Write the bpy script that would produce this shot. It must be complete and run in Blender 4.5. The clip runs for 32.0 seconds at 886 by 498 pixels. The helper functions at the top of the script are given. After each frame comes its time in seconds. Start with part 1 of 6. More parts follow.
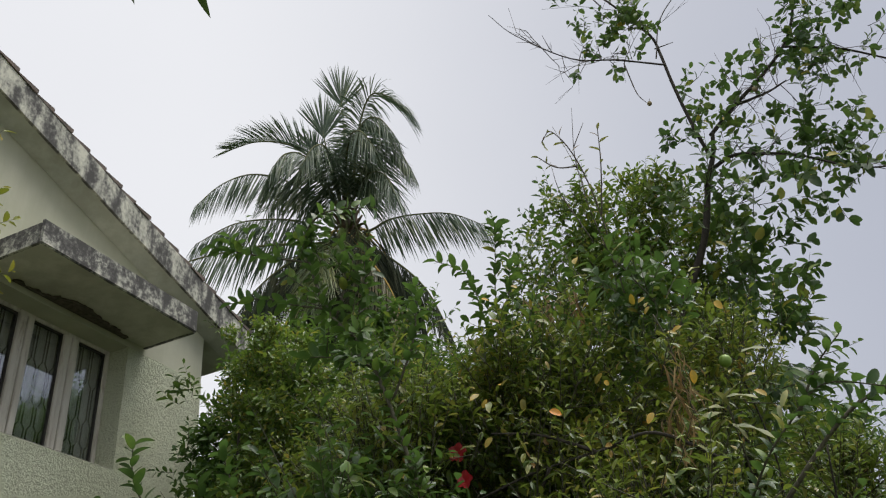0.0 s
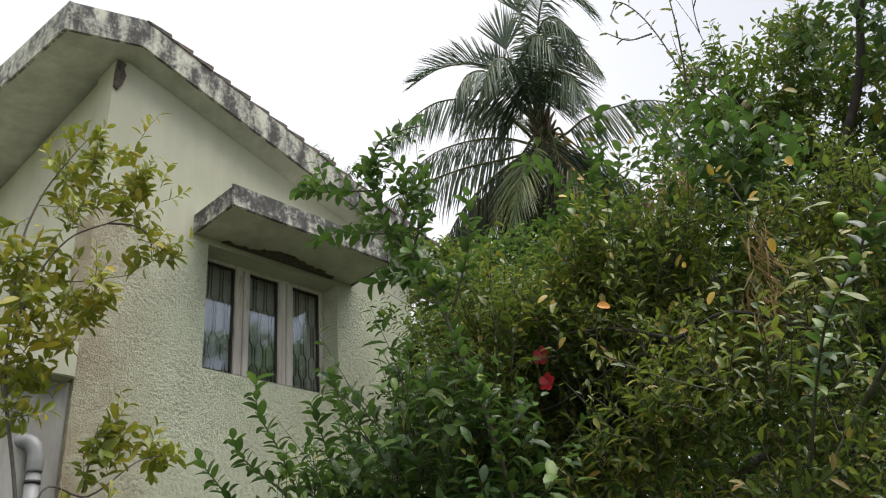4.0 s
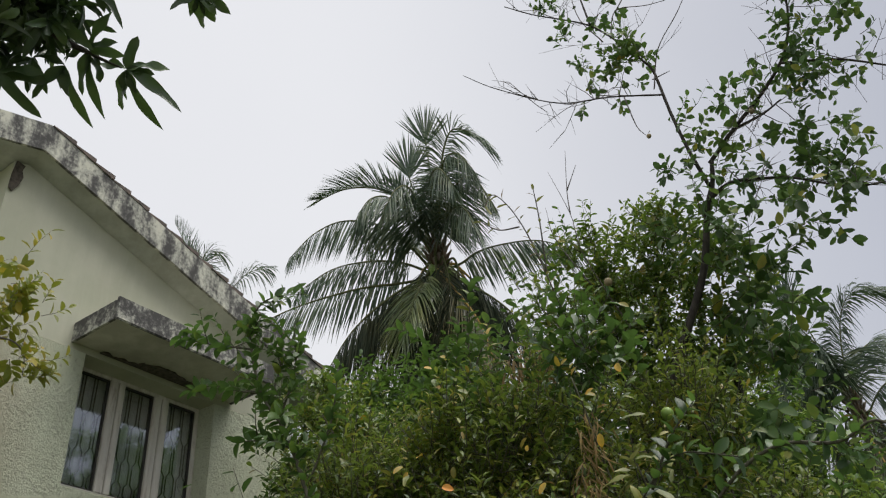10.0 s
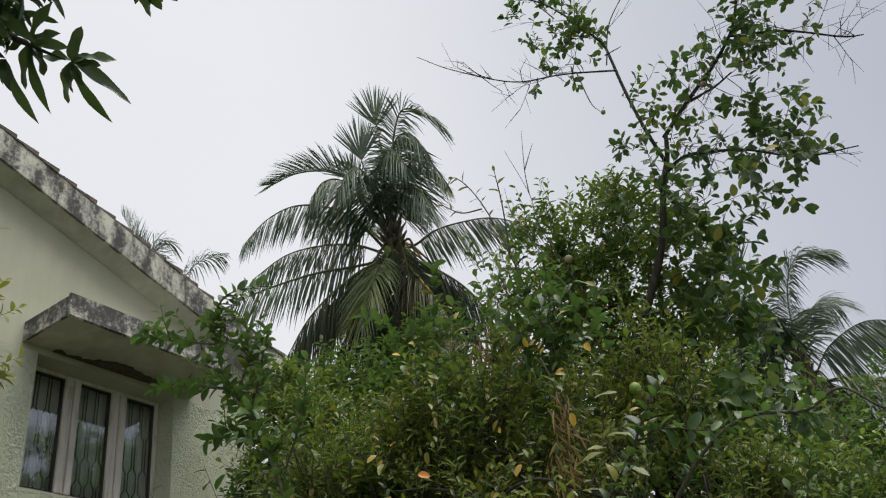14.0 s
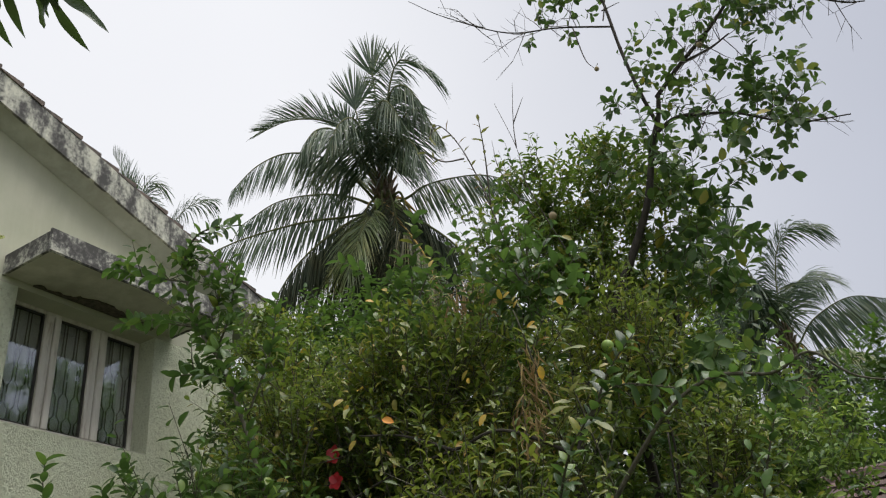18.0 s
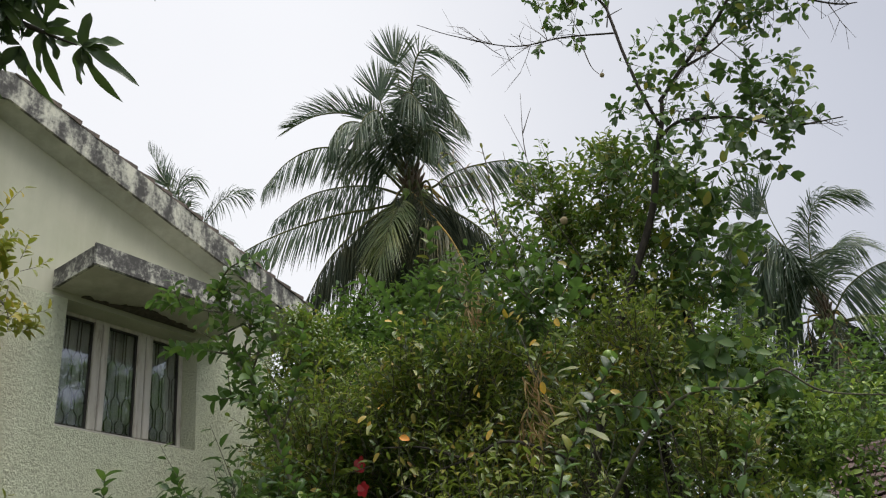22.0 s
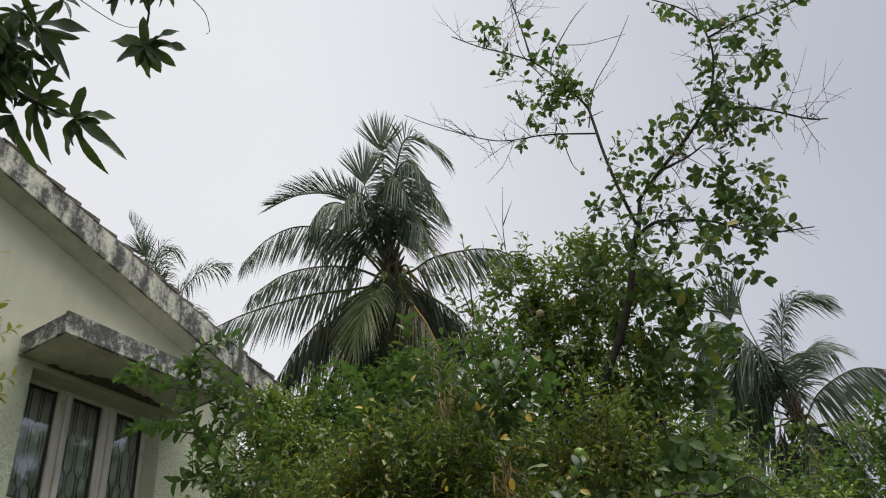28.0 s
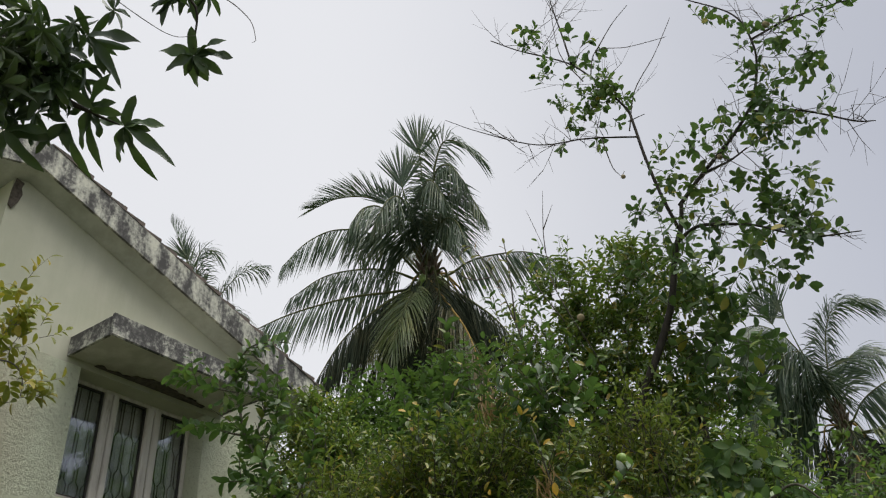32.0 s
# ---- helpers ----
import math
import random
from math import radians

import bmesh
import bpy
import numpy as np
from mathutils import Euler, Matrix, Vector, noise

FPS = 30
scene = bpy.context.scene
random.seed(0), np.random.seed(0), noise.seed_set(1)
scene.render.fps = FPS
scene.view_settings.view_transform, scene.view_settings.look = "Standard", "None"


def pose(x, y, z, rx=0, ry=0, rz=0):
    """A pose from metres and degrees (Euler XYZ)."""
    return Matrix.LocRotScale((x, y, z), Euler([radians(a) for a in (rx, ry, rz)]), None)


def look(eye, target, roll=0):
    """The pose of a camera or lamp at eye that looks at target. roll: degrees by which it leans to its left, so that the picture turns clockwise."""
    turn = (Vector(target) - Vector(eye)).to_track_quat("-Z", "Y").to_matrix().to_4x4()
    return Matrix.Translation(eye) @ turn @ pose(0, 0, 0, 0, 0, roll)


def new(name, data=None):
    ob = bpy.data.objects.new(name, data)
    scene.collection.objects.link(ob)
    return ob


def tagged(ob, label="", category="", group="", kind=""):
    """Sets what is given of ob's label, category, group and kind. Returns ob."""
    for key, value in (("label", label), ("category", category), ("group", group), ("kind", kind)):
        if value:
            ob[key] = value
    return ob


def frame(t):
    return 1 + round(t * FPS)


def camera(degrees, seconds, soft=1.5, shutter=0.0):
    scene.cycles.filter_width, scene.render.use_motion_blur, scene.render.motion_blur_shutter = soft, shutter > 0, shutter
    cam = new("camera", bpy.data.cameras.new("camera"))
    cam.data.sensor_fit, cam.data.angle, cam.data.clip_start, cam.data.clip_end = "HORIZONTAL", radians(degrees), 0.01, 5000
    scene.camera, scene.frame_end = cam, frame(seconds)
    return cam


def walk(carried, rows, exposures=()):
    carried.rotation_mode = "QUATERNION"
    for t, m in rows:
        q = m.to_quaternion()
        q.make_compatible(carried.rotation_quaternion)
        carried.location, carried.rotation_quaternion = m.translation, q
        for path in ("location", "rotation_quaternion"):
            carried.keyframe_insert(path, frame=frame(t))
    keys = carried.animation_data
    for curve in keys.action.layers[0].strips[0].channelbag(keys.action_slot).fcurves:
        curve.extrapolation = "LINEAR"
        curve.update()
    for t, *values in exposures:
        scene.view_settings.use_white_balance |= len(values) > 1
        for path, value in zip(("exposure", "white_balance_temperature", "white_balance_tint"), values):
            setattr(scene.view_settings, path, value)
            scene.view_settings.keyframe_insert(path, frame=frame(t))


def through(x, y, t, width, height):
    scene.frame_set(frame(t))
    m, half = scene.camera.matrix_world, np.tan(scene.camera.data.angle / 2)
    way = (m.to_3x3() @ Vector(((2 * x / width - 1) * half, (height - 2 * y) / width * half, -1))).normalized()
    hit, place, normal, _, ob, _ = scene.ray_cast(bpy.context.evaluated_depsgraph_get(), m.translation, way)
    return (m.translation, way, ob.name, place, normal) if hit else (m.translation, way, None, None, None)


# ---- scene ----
cam = camera(56.6, 32.0, 1.18)
PATH = [
    (0, (1.865, 1.155, 1.544), (1.246, 2.721, 2.623), -6.1),
    (0.5, (1.863, 1.182, 1.567), (1.199, 2.729, 2.647), -6.6),
    (1, (1.941, 1.205, 1.539), (1.293, 2.758, 2.621), -5.6),
    (1.5, (1.997, 1.298, 1.531), (1.469, 2.936, 2.549), -5.6),
    (2, (2.016, 1.424, 1.516), (1.428, 3.039, 2.539), -5.5),
    (2.5, (2.023, 1.615, 1.518), (1.352, 3.19, 2.553), -4.0),
    (3, (2.125, 1.666, 1.508), (1.198, 3.141, 2.489), -3.4),
    (3.5, (2.357, 1.648, 1.474), (1.183, 2.971, 2.408), -2.2),
    (4, (2.498, 1.633, 1.504), (1.321, 2.949, 2.444), -5.5),
    (4.5, (2.617, 1.584, 1.519), (1.524, 2.972, 2.456), -7.9),
    (6.5, (2.898, 1.564, 1.592), (1.972, 2.994, 2.639), -9.6),
    (7, (2.874, 1.53, 1.632), (1.944, 2.953, 2.687), -9.5),
    (7.5, (2.863, 1.476, 1.632), (1.962, 2.853, 2.769), -9.6),
    (8, (2.852, 1.456, 1.635), (1.955, 2.834, 2.774), -8.4),
    (8.5, (2.835, 1.415, 1.618), (1.94, 2.795, 2.756), -5.9),
    (9, (2.855, 1.455, 1.623), (1.962, 2.838, 2.759), -4.9),
    (9.5, (2.852, 1.416, 1.595), (1.964, 2.804, 2.73), -4.9),
    (10, (2.866, 1.394, 1.583), (1.979, 2.774, 2.726), -5.2),
    (10.5, (2.871, 1.383, 1.59), (2.008, 2.737, 2.782), -5.4),
    (11, (2.861, 1.374, 1.596), (2.009, 2.725, 2.801), -5.5),
    (11.5, (2.864, 1.372, 1.601), (2.039, 2.738, 2.808), -6.2),
    (12, (2.849, 1.398, 1.603), (2.03, 2.774, 2.802), -7.1),
    (12.5, (2.862, 1.42, 1.604), (2.057, 2.807, 2.8), -7.9),
    (13, (2.875, 1.44, 1.612), (2.113, 2.861, 2.796), -9.1),
    (13.5, (2.849, 1.404, 1.625), (2.076, 2.836, 2.787), -9.6),
    (14, (2.824, 1.367, 1.627), (2.009, 2.834, 2.716), -9.5),
    (14.5, (2.812, 1.355, 1.628), (1.99, 2.825, 2.706), -9.0),
    (16.5, (2.865, 1.393, 1.62), (2.002, 2.842, 2.694), -5.3),
    (17, (2.884, 1.413, 1.635), (2.059, 2.892, 2.699), -6.0),
    (17.5, (2.872, 1.441, 1.611), (2.059, 2.929, 2.671), -6.5),
    (18, (2.847, 1.465, 1.61), (2.008, 2.98, 2.609), -6.8),
    (18.5, (2.842, 1.466, 1.619), (1.993, 2.982, 2.61), -8.0),
    (19, (2.835, 1.446, 1.602), (1.975, 2.957, 2.591), -8.0),
    (19.5, (2.818, 1.367, 1.619), (1.931, 2.869, 2.596), -7.0),
    (20, (2.922, 1.344, 1.613), (2.018, 2.843, 2.581), -6.2),
    (20.5, (3.152, 1.352, 1.585), (2.199, 2.826, 2.545), -5.0),
    (21, (3.246, 1.323, 1.611), (2.301, 2.799, 2.575), -6.6),
    (21.5, (3.22, 1.23, 1.633), (2.285, 2.713, 2.596), -7.8),
    (22, (3.189, 1.198, 1.644), (2.257, 2.687, 2.6), -7.8),
    (22.5, (3.183, 1.211, 1.653), (2.265, 2.708, 2.608), -7.1),
    (23, (3.194, 1.218, 1.64), (2.31, 2.711, 2.635), -5.8),
    (23.5, (3.215, 1.225, 1.65), (2.384, 2.707, 2.704), -6.4),
    (24, (3.221, 1.22, 1.658), (2.431, 2.728, 2.707), -7.2),
    (24.5, (3.238, 1.212, 1.656), (2.452, 2.721, 2.707), -7.3),
    (25, (3.243, 1.194, 1.661), (2.464, 2.688, 2.738), -7.6),
    (25.5, (3.253, 1.193, 1.671), (2.477, 2.668, 2.777), -8.0),
    (27.5, (3.22, 1.192, 1.644), (2.413, 2.636, 2.768), -6.3),
    (28, (3.208, 1.171, 1.652), (2.396, 2.612, 2.775), -6.2),
    (28.5, (3.223, 1.201, 1.672), (2.403, 2.638, 2.795), -6.2),
    (29, (3.229, 1.207, 1.673), (2.404, 2.642, 2.796), -6.1),
    (29.5, (3.226, 1.186, 1.682), (2.395, 2.617, 2.804), -6.1),
    (30, (3.212, 1.172, 1.681), (2.342, 2.573, 2.812), -5.3),
    (30.5, (3.209, 1.172, 1.681), (2.331, 2.566, 2.814), -5.2),
    (31, (3.211, 1.178, 1.676), (2.334, 2.571, 2.812), -5.1),
    (31.5, (3.211, 1.177, 1.659), (2.331, 2.569, 2.794), -5.0),
    (32, (3.199, 1.127, 1.648), (2.316, 2.517, 2.783), -4.5),
]
EXPOSURES = [(0.0, 0.36), (2.0, 0.50), (3.0, 0.62), (3.5, 0.74), (4.5, 0.74), (6.5, 0.44), (9.0, 0.31), (14.0, 0.33), (17.0, 0.42), (19.0, 0.5), (21.0, 0.52), (23.0, 0.45), (24.0, 0.34), (28.0, 0.31), (32.0, 0.30)]
walk(cam, [(t, look(eye, target, roll)) for t, eye, target, roll in PATH], EXPOSURES)

# ---- world and light: a bright overcast sky ----
world = bpy.data.worlds.new("overcast_sky")
scene.world = world
world.use_nodes = True
wn, wl = world.node_tree.nodes, world.node_tree.links
wn.clear()
w_out = wn.new("ShaderNodeOutputWorld")
w_bg = wn.new("ShaderNodeBackground")
w_sky = wn.new("ShaderNodeTexSky")
w_sky.sky_type = "NISHITA"
w_sky.sun_disc = False
w_sky.sun_elevation, w_sky.sun_rotation = radians(70), radians(72)
w_sky.dust_density = 6.0
w_co = wn.new("ShaderNodeTexCoord")
w_dot = wn.new("ShaderNodeVectorMath")
w_dot.operation = "DOT_PRODUCT"
w_dot.inputs[1].default_value = Vector((0.62, 0.72, 0.30)).normalized()
w_ramp = wn.new("ShaderNodeValToRGB")
w_ramp.color_ramp.elements[0].position, w_ramp.color_ramp.elements[0].color = 0.25, (0.685, 0.69, 0.715, 1)
w_ramp.color_ramp.elements[1].position, w_ramp.color_ramp.elements[1].color = 1.0, (0.345, 0.365, 0.43, 1)
w_ramp.color_ramp.interpolation = "EASE"
w_noise = wn.new("ShaderNodeTexNoise")
w_noise.inputs["Scale"].default_value, w_noise.inputs["Detail"].default_value = 1.7, 4.0
w_cloud = wn.new("ShaderNodeMixRGB")
w_cloud.blend_type = "OVERLAY"
w_cloud.inputs[0].default_value = 0.10
w_mix = wn.new("ShaderNodeMixRGB")
w_mix.inputs[0].default_value = 0.93
w_dim = wn.new("ShaderNodeMixRGB")
w_dim.blend_type = "MULTIPLY"
w_dim.inputs[0].default_value = 1.0
w_dim.inputs[2].default_value = (0.1, 0.1, 0.1, 1)
wl.new(w_co.outputs["Generated"], w_dot.inputs[0])
wl.new(w_co.outputs["Generated"], w_noise.inputs["Vector"])
wl.new(w_dot.outputs["Value"], w_ramp.inputs[0])
wl.new(w_ramp.outputs[0], w_cloud.inputs[1])
wl.new(w_noise.outputs[0], w_cloud.inputs[2])
wl.new(w_sky.outputs[0], w_dim.inputs[1])
wl.new(w_dim.outputs[0], w_mix.inputs[1])
wl.new(w_cloud.outputs[0], w_mix.inputs[2])
wl.new(w_mix.outputs[0], w_bg.inputs[0])
wl.new(w_bg.outputs[0], w_out.inputs[0])
w_bg.inputs["Strength"].default_value = 1.0

sun = new("sun", bpy.data.lights.new("sun", "SUN"))
sun.data.energy, sun.data.angle, sun.data.color = 2.7, radians(50), (1.0, 0.97, 0.92)
sun.matrix_world = look((9, 3, 26), (0, 0, 0))

# ---- materials ----
def material(name, rough=0.7, metal=0.0):
    """A principled material with its node tree, nodes and links."""
    m = bpy.data.materials.new(name)
    m.use_nodes = True
    nt = m.node_tree
    b = nt.nodes["Principled BSDF"]
    b.inputs["Roughness"].default_value, b.inputs["Metallic"].default_value = rough, metal
    return m, nt.nodes, nt.links, b


def noise_node(nodes, links, scale, detail=4.0, rough=0.55, stretch=None, space="Object"):
    co = nodes.new("ShaderNodeTexCoord")
    n = nodes.new("ShaderNodeTexNoise")
    n.inputs["Scale"].default_value, n.inputs["Detail"].default_value = scale, detail
    n.inputs["Roughness"].default_value = rough
    if stretch:
        mp = nodes.new("ShaderNodeMapping")
        mp.inputs["Scale"].default_value = stretch
        links.new(co.outputs[space], mp.inputs[0])
        links.new(mp.outputs[0], n.inputs["Vector"])
    else:
        links.new(co.outputs[space], n.inputs["Vector"])
    return n


def ramp_node(nodes, links, fac, stops):
    r = nodes.new("ShaderNodeValToRGB")
    e = r.color_ramp.elements
    while len(e) < len(stops):
        e.new(0.5)
    for k, (pos, col) in zip(e, stops):
        k.position, k.color = pos, (*col, 1)
    links.new(fac, r.inputs[0])
    return r


def mix_node(nodes, links, fac, a, b, mode="MIX"):
    m = nodes.new("ShaderNodeMixRGB")
    m.blend_type = mode
    for sock, v in zip(m.inputs, (fac, a, b)):
        if isinstance(v, (int, float)):
            sock.default_value = v
        elif isinstance(v, tuple):
            sock.default_value = (*v, 1)
        else:
            links.new(v, sock)
    return m.outputs[0]


def bump_node(nodes, links, bsdf, height, strength, dist):
    b = nodes.new("ShaderNodeBump")
    b.inputs["Strength"].default_value, b.inputs["Distance"].default_value = strength, dist
    links.new(height, b.inputs["Height"])
    links.new(b.outputs[0], bsdf.inputs["Normal"])


def leaf_material(name, stops, rough=0.42, through=0.30, glow=(0.20, 0.36, 0.05), sheen=0.65):
    """Leaves: each one has its own shade; light comes through the blade."""
    stops = [(p, (1.38 * r, 1.46 * g, 1.30 * bl)) for p, (r, g, bl) in stops]
    m, n, l, b = material(name, rough)
    geo = n.new("ShaderNodeNewGeometry")
    own = n.new("ShaderNodeObjectInfo")
    add = n.new("ShaderNodeMath")
    add.operation = "ADD"
    l.new(geo.outputs["Random Per Island"], add.inputs[0])
    l.new(own.outputs["Random"], add.inputs[1])
    part_of = n.new("ShaderNodeMath")
    part_of.operation = "FRACT"
    l.new(add.outputs[0], part_of.inputs[0])
    ramp = ramp_node(n, l, part_of.outputs[0], stops)
    blotch = noise_node(n, l, 55.0, 3.0)
    col = mix_node(n, l, 0.22, ramp.outputs[0], blotch.outputs[1], "OVERLAY")
    # patches of older and of younger, yellower leaves
    flush = noise_node(n, l, 1.7, 2.0)
    tint = ramp_node(n, l, flush.outputs[0], [(0.36, (0.76, 0.84, 0.86)), (0.50, (1, 1, 1)), (0.66, (1.38, 1.16, 1.0))])
    col = mix_node(n, l, 0.9, col, tint.outputs[0], "MULTIPLY")
    l.new(col, b.inputs["Base Color"])
    b.inputs["Specular IOR Level"].default_value = sheen
    tr = n.new("ShaderNodeBsdfTranslucent")
    lit = mix_node(n, l, 0.5, col, glow)
    l.new(lit, tr.inputs[0])
    mx = n.new("ShaderNodeMixShader")
    mx.inputs[0].default_value = through
    l.new(b.outputs[0], mx.inputs[1])
    l.new(tr.outputs[0], mx.inputs[2])
    l.new(mx.outputs[0], n["Material Output"].inputs[0])
    return m


def bark_material(name, dark, light, scale=30.0):
    m, n, l, b = material(name, 0.9)
    a = noise_node(n, l, scale, 6.0, 0.65, (1, 1, 0.25))
    r = ramp_node(n, l, a.outputs[0], [(0.30, dark), (0.72, light)])
    l.new(r.outputs[0], b.inputs["Base Color"])
    bump_node(n, l, b, a.outputs[0], 0.8, 0.01)
    return m


CITRUS = leaf_material("citrus_leaf", [(0.0, (0.024, 0.048, 0.018)), (0.45, (0.042, 0.080, 0.024)), (0.82, (0.070, 0.118, 0.032)), (0.965, (0.12, 0.16, 0.04)), (1.0, (0.24, 0.20, 0.03))], 0.50, 0.28, (0.15, 0.27, 0.06), 0.4)
LIME = leaf_material("lime_leaf", [(0.0, (0.015, 0.033, 0.010)), (0.5, (0.028, 0.060, 0.014)), (0.85, (0.055, 0.100, 0.020)), (0.985, (0.091, 0.137, 0.024)), (1.0, (0.167, 0.148, 0.029))], 0.40, 0.30, (0.18, 0.33, 0.07), sheen=0.45)
YOUNG = leaf_material("young_leaf", [(0.0, (0.024, 0.046, 0.009)), (0.40, (0.052, 0.081, 0.014)), (0.78, (0.103, 0.127, 0.023)), (0.94, (0.174, 0.166, 0.034)), (1.0, (0.235, 0.133, 0.051))], 0.36, 0.38, (0.25, 0.34, 0.05), 0.42)
CLIMBER = leaf_material("climber_leaf", [(0.0, (0.028, 0.056, 0.014)), (0.45, (0.056, 0.099, 0.020)), (0.85, (0.106, 0.149, 0.027)), (1.0, (0.242, 0.181, 0.039))], 0.36, 0.34, (0.23, 0.35, 0.04))
PALE = leaf_material("pale_leaf", [(0.0, (0.090, 0.112, 0.014)), (0.6, (0.155, 0.172, 0.020)), (1.0, (0.27, 0.205, 0.030))], 0.45, 0.32, (0.32, 0.35, 0.04), 0.45)
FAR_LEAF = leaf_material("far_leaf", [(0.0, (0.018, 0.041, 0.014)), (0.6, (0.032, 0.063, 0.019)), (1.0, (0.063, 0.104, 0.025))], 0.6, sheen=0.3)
BRIGHT = leaf_material("bright_leaf", [(0.0, (0.050, 0.095, 0.018)), (0.6, (0.105, 0.165, 0.030)), (1.0, (0.19, 0.25, 0.045))], 0.5, 0.34, (0.24, 0.34, 0.06), 0.35)
MANGO = leaf_material("mango_leaf", [(0.0, (0.022, 0.034, 0.022)), (0.7, (0.036, 0.056, 0.031)), (1.0, (0.056, 0.090, 0.038))], 0.42, 0.10, sheen=0.45)
PALM = leaf_material("palm_leaflet", [(0.0, (0.024, 0.042, 0.028)), (0.6, (0.046, 0.070, 0.046)), (1.0, (0.092, 0.115, 0.074))], 0.48, 0.16, (0.15, 0.24, 0.09), 0.35)
PALM_YOUNG = leaf_material("palm_leaflet_light", [(0.0, (0.06, 0.085, 0.028)), (0.6, (0.11, 0.135, 0.05)), (1.0, (0.18, 0.19, 0.08))], 0.4, 0.2, (0.22, 0.28, 0.08))
PALM_DRY = leaf_material("palm_leaflet_old", [(0.0, (0.035, 0.042, 0.018)), (0.6, (0.075, 0.075, 0.032)), (1.0, (0.14, 0.115, 0.055))], 0.55, 0.15, (0.22, 0.2, 0.08))
DEAD = leaf_material("dead_leaf", [(0.0, (0.12, 0.075, 0.04)), (0.6, (0.22, 0.145, 0.075)), (1.0, (0.34, 0.25, 0.14))], 0.8, 0.15, (0.4, 0.25, 0.1))
YELLOW = leaf_material("yellow_leaf", [(0.0, (0.16, 0.14, 0.02)), (0.5, (0.28, 0.19, 0.025)), (1.0, (0.40, 0.24, 0.025))], 0.5, 0.3, (0.4, 0.3, 0.03))
ORANGE = leaf_material("orange_leaf", [(0.0, (0.45, 0.17, 0.01)), (1.0, (0.52, 0.22, 0.015))], 0.5, 0.3, (0.7, 0.3, 0.02))
PETAL = leaf_material("red_petal", [(0.0, (0.25, 0.006, 0.012)), (1.0, (0.38, 0.012, 0.02))], 0.5, 0.3, (0.7, 0.03, 0.04))
BARK = bark_material("citrus_bark", (0.012, 0.010, 0.008), (0.048, 0.040, 0.031))
TWIG = bark_material("twig_bark", (0.035, 0.032, 0.022), (0.10, 0.095, 0.06), 60)
GREY_TWIG = bark_material("bare_twig_bark", (0.07, 0.06, 0.055), (0.16, 0.14, 0.13), 60)
PALM_BARK = bark_material("palm_bark", (0.08, 0.065, 0.05), (0.22, 0.18, 0.14), 12)
RACHIS = bark_material("frond_stalk", (0.06, 0.075, 0.03), (0.13, 0.135, 0.05), 8)
RACHIS_OLD = bark_material("frond_stalk_old", (0.30, 0.20, 0.05), (0.45, 0.30, 0.09), 8)
# withered leaflets, with the shade under the crown put into their dark colour
PALM_DEAD_SHADED = leaf_material("palm_leaflet_withered_shaded", [(0.0, (0.018, 0.024, 0.017)), (0.6, (0.031, 0.038, 0.026)), (1.0, (0.058, 0.060, 0.040))], 0.8, 0.05, (0.08, 0.09, 0.04), 0.15)
HUSK = bark_material("palm_fibre", (0.05, 0.036, 0.024), (0.15, 0.105, 0.065), 18)


# ---- building blocks ----
def link_mesh(name, verts, faces, mat, parent=None, label="", smooth=True):
    me = bpy.data.meshes.new(name)
    me.from_pydata([tuple(v) for v in verts], [], faces)
    me.materials.append(mat)
    if smooth:
        me.polygons.foreach_set("use_smooth", np.ones(len(me.polygons), dtype=bool))
    me.update()
    ob = new(name, me)
    ob.parent = parent
    if label:
        tagged(ob, label)
    return ob


def part(name, bm, mat, parent=None, label="", smooth=False):
    """One bmesh as one mesh object under a thing or a part."""
    me = bpy.data.meshes.new(name)
    bmesh.ops.recalc_face_normals(bm, faces=bm.faces)
    bm.to_mesh(me)
    bm.free()
    me.materials.append(mat)
    if smooth:
        me.polygons.foreach_set("use_smooth", np.ones(len(me.polygons), dtype=bool))
    ob = new(name, me)
    ob.parent = parent
    if label:
        tagged(ob, label)
    return ob


def thing(name, place, label, category, group="", kind=""):
    ob = new(name)
    ob.empty_display_size = 0.2
    ob.location = place
    bpy.context.view_layer.update()
    return tagged(ob, label, category, group, kind)


def box(bm, x0, y0, z0, x1, y1, z1, bevel=0.0):
    vs = [bm.verts.new(p) for p in ((x0, y0, z0), (x1, y0, z0), (x1, y1, z0), (x0, y1, z0), (x0, y0, z1), (x1, y0, z1), (x1, y1, z1), (x0, y1, z1))]
    fs = [bm.faces.new([vs[i] for i in f]) for f in ((3, 2, 1, 0), (4, 5, 6, 7), (0, 1, 5, 4), (1, 2, 6, 5), (2, 3, 7, 6), (3, 0, 4, 7))]
    if bevel:
        es = list({e for f in fs for e in f.edges})
        bmesh.ops.bevel(bm, geom=es, offset=bevel, segments=2, affect="EDGES")


def prism(bm, outline, axis, a, b):
    """Extrudes an outline of (u, v) along an axis from a to b."""
    put = {"x": lambda u, v, w: (w, u, v), "y": lambda u, v, w: (u, w, v), "z": lambda u, v, w: (u, v, w)}[axis]
    lo = [bm.verts.new(put(u, v, a)) for u, v in outline]
    hi = [bm.verts.new(put(u, v, b)) for u, v in outline]
    bm.faces.new(lo)
    bm.faces.new(hi[::-1])
    for i in range(len(lo)):
        j = (i + 1) % len(lo)
        bm.faces.new((lo[i], lo[j], hi[j], hi[i]))


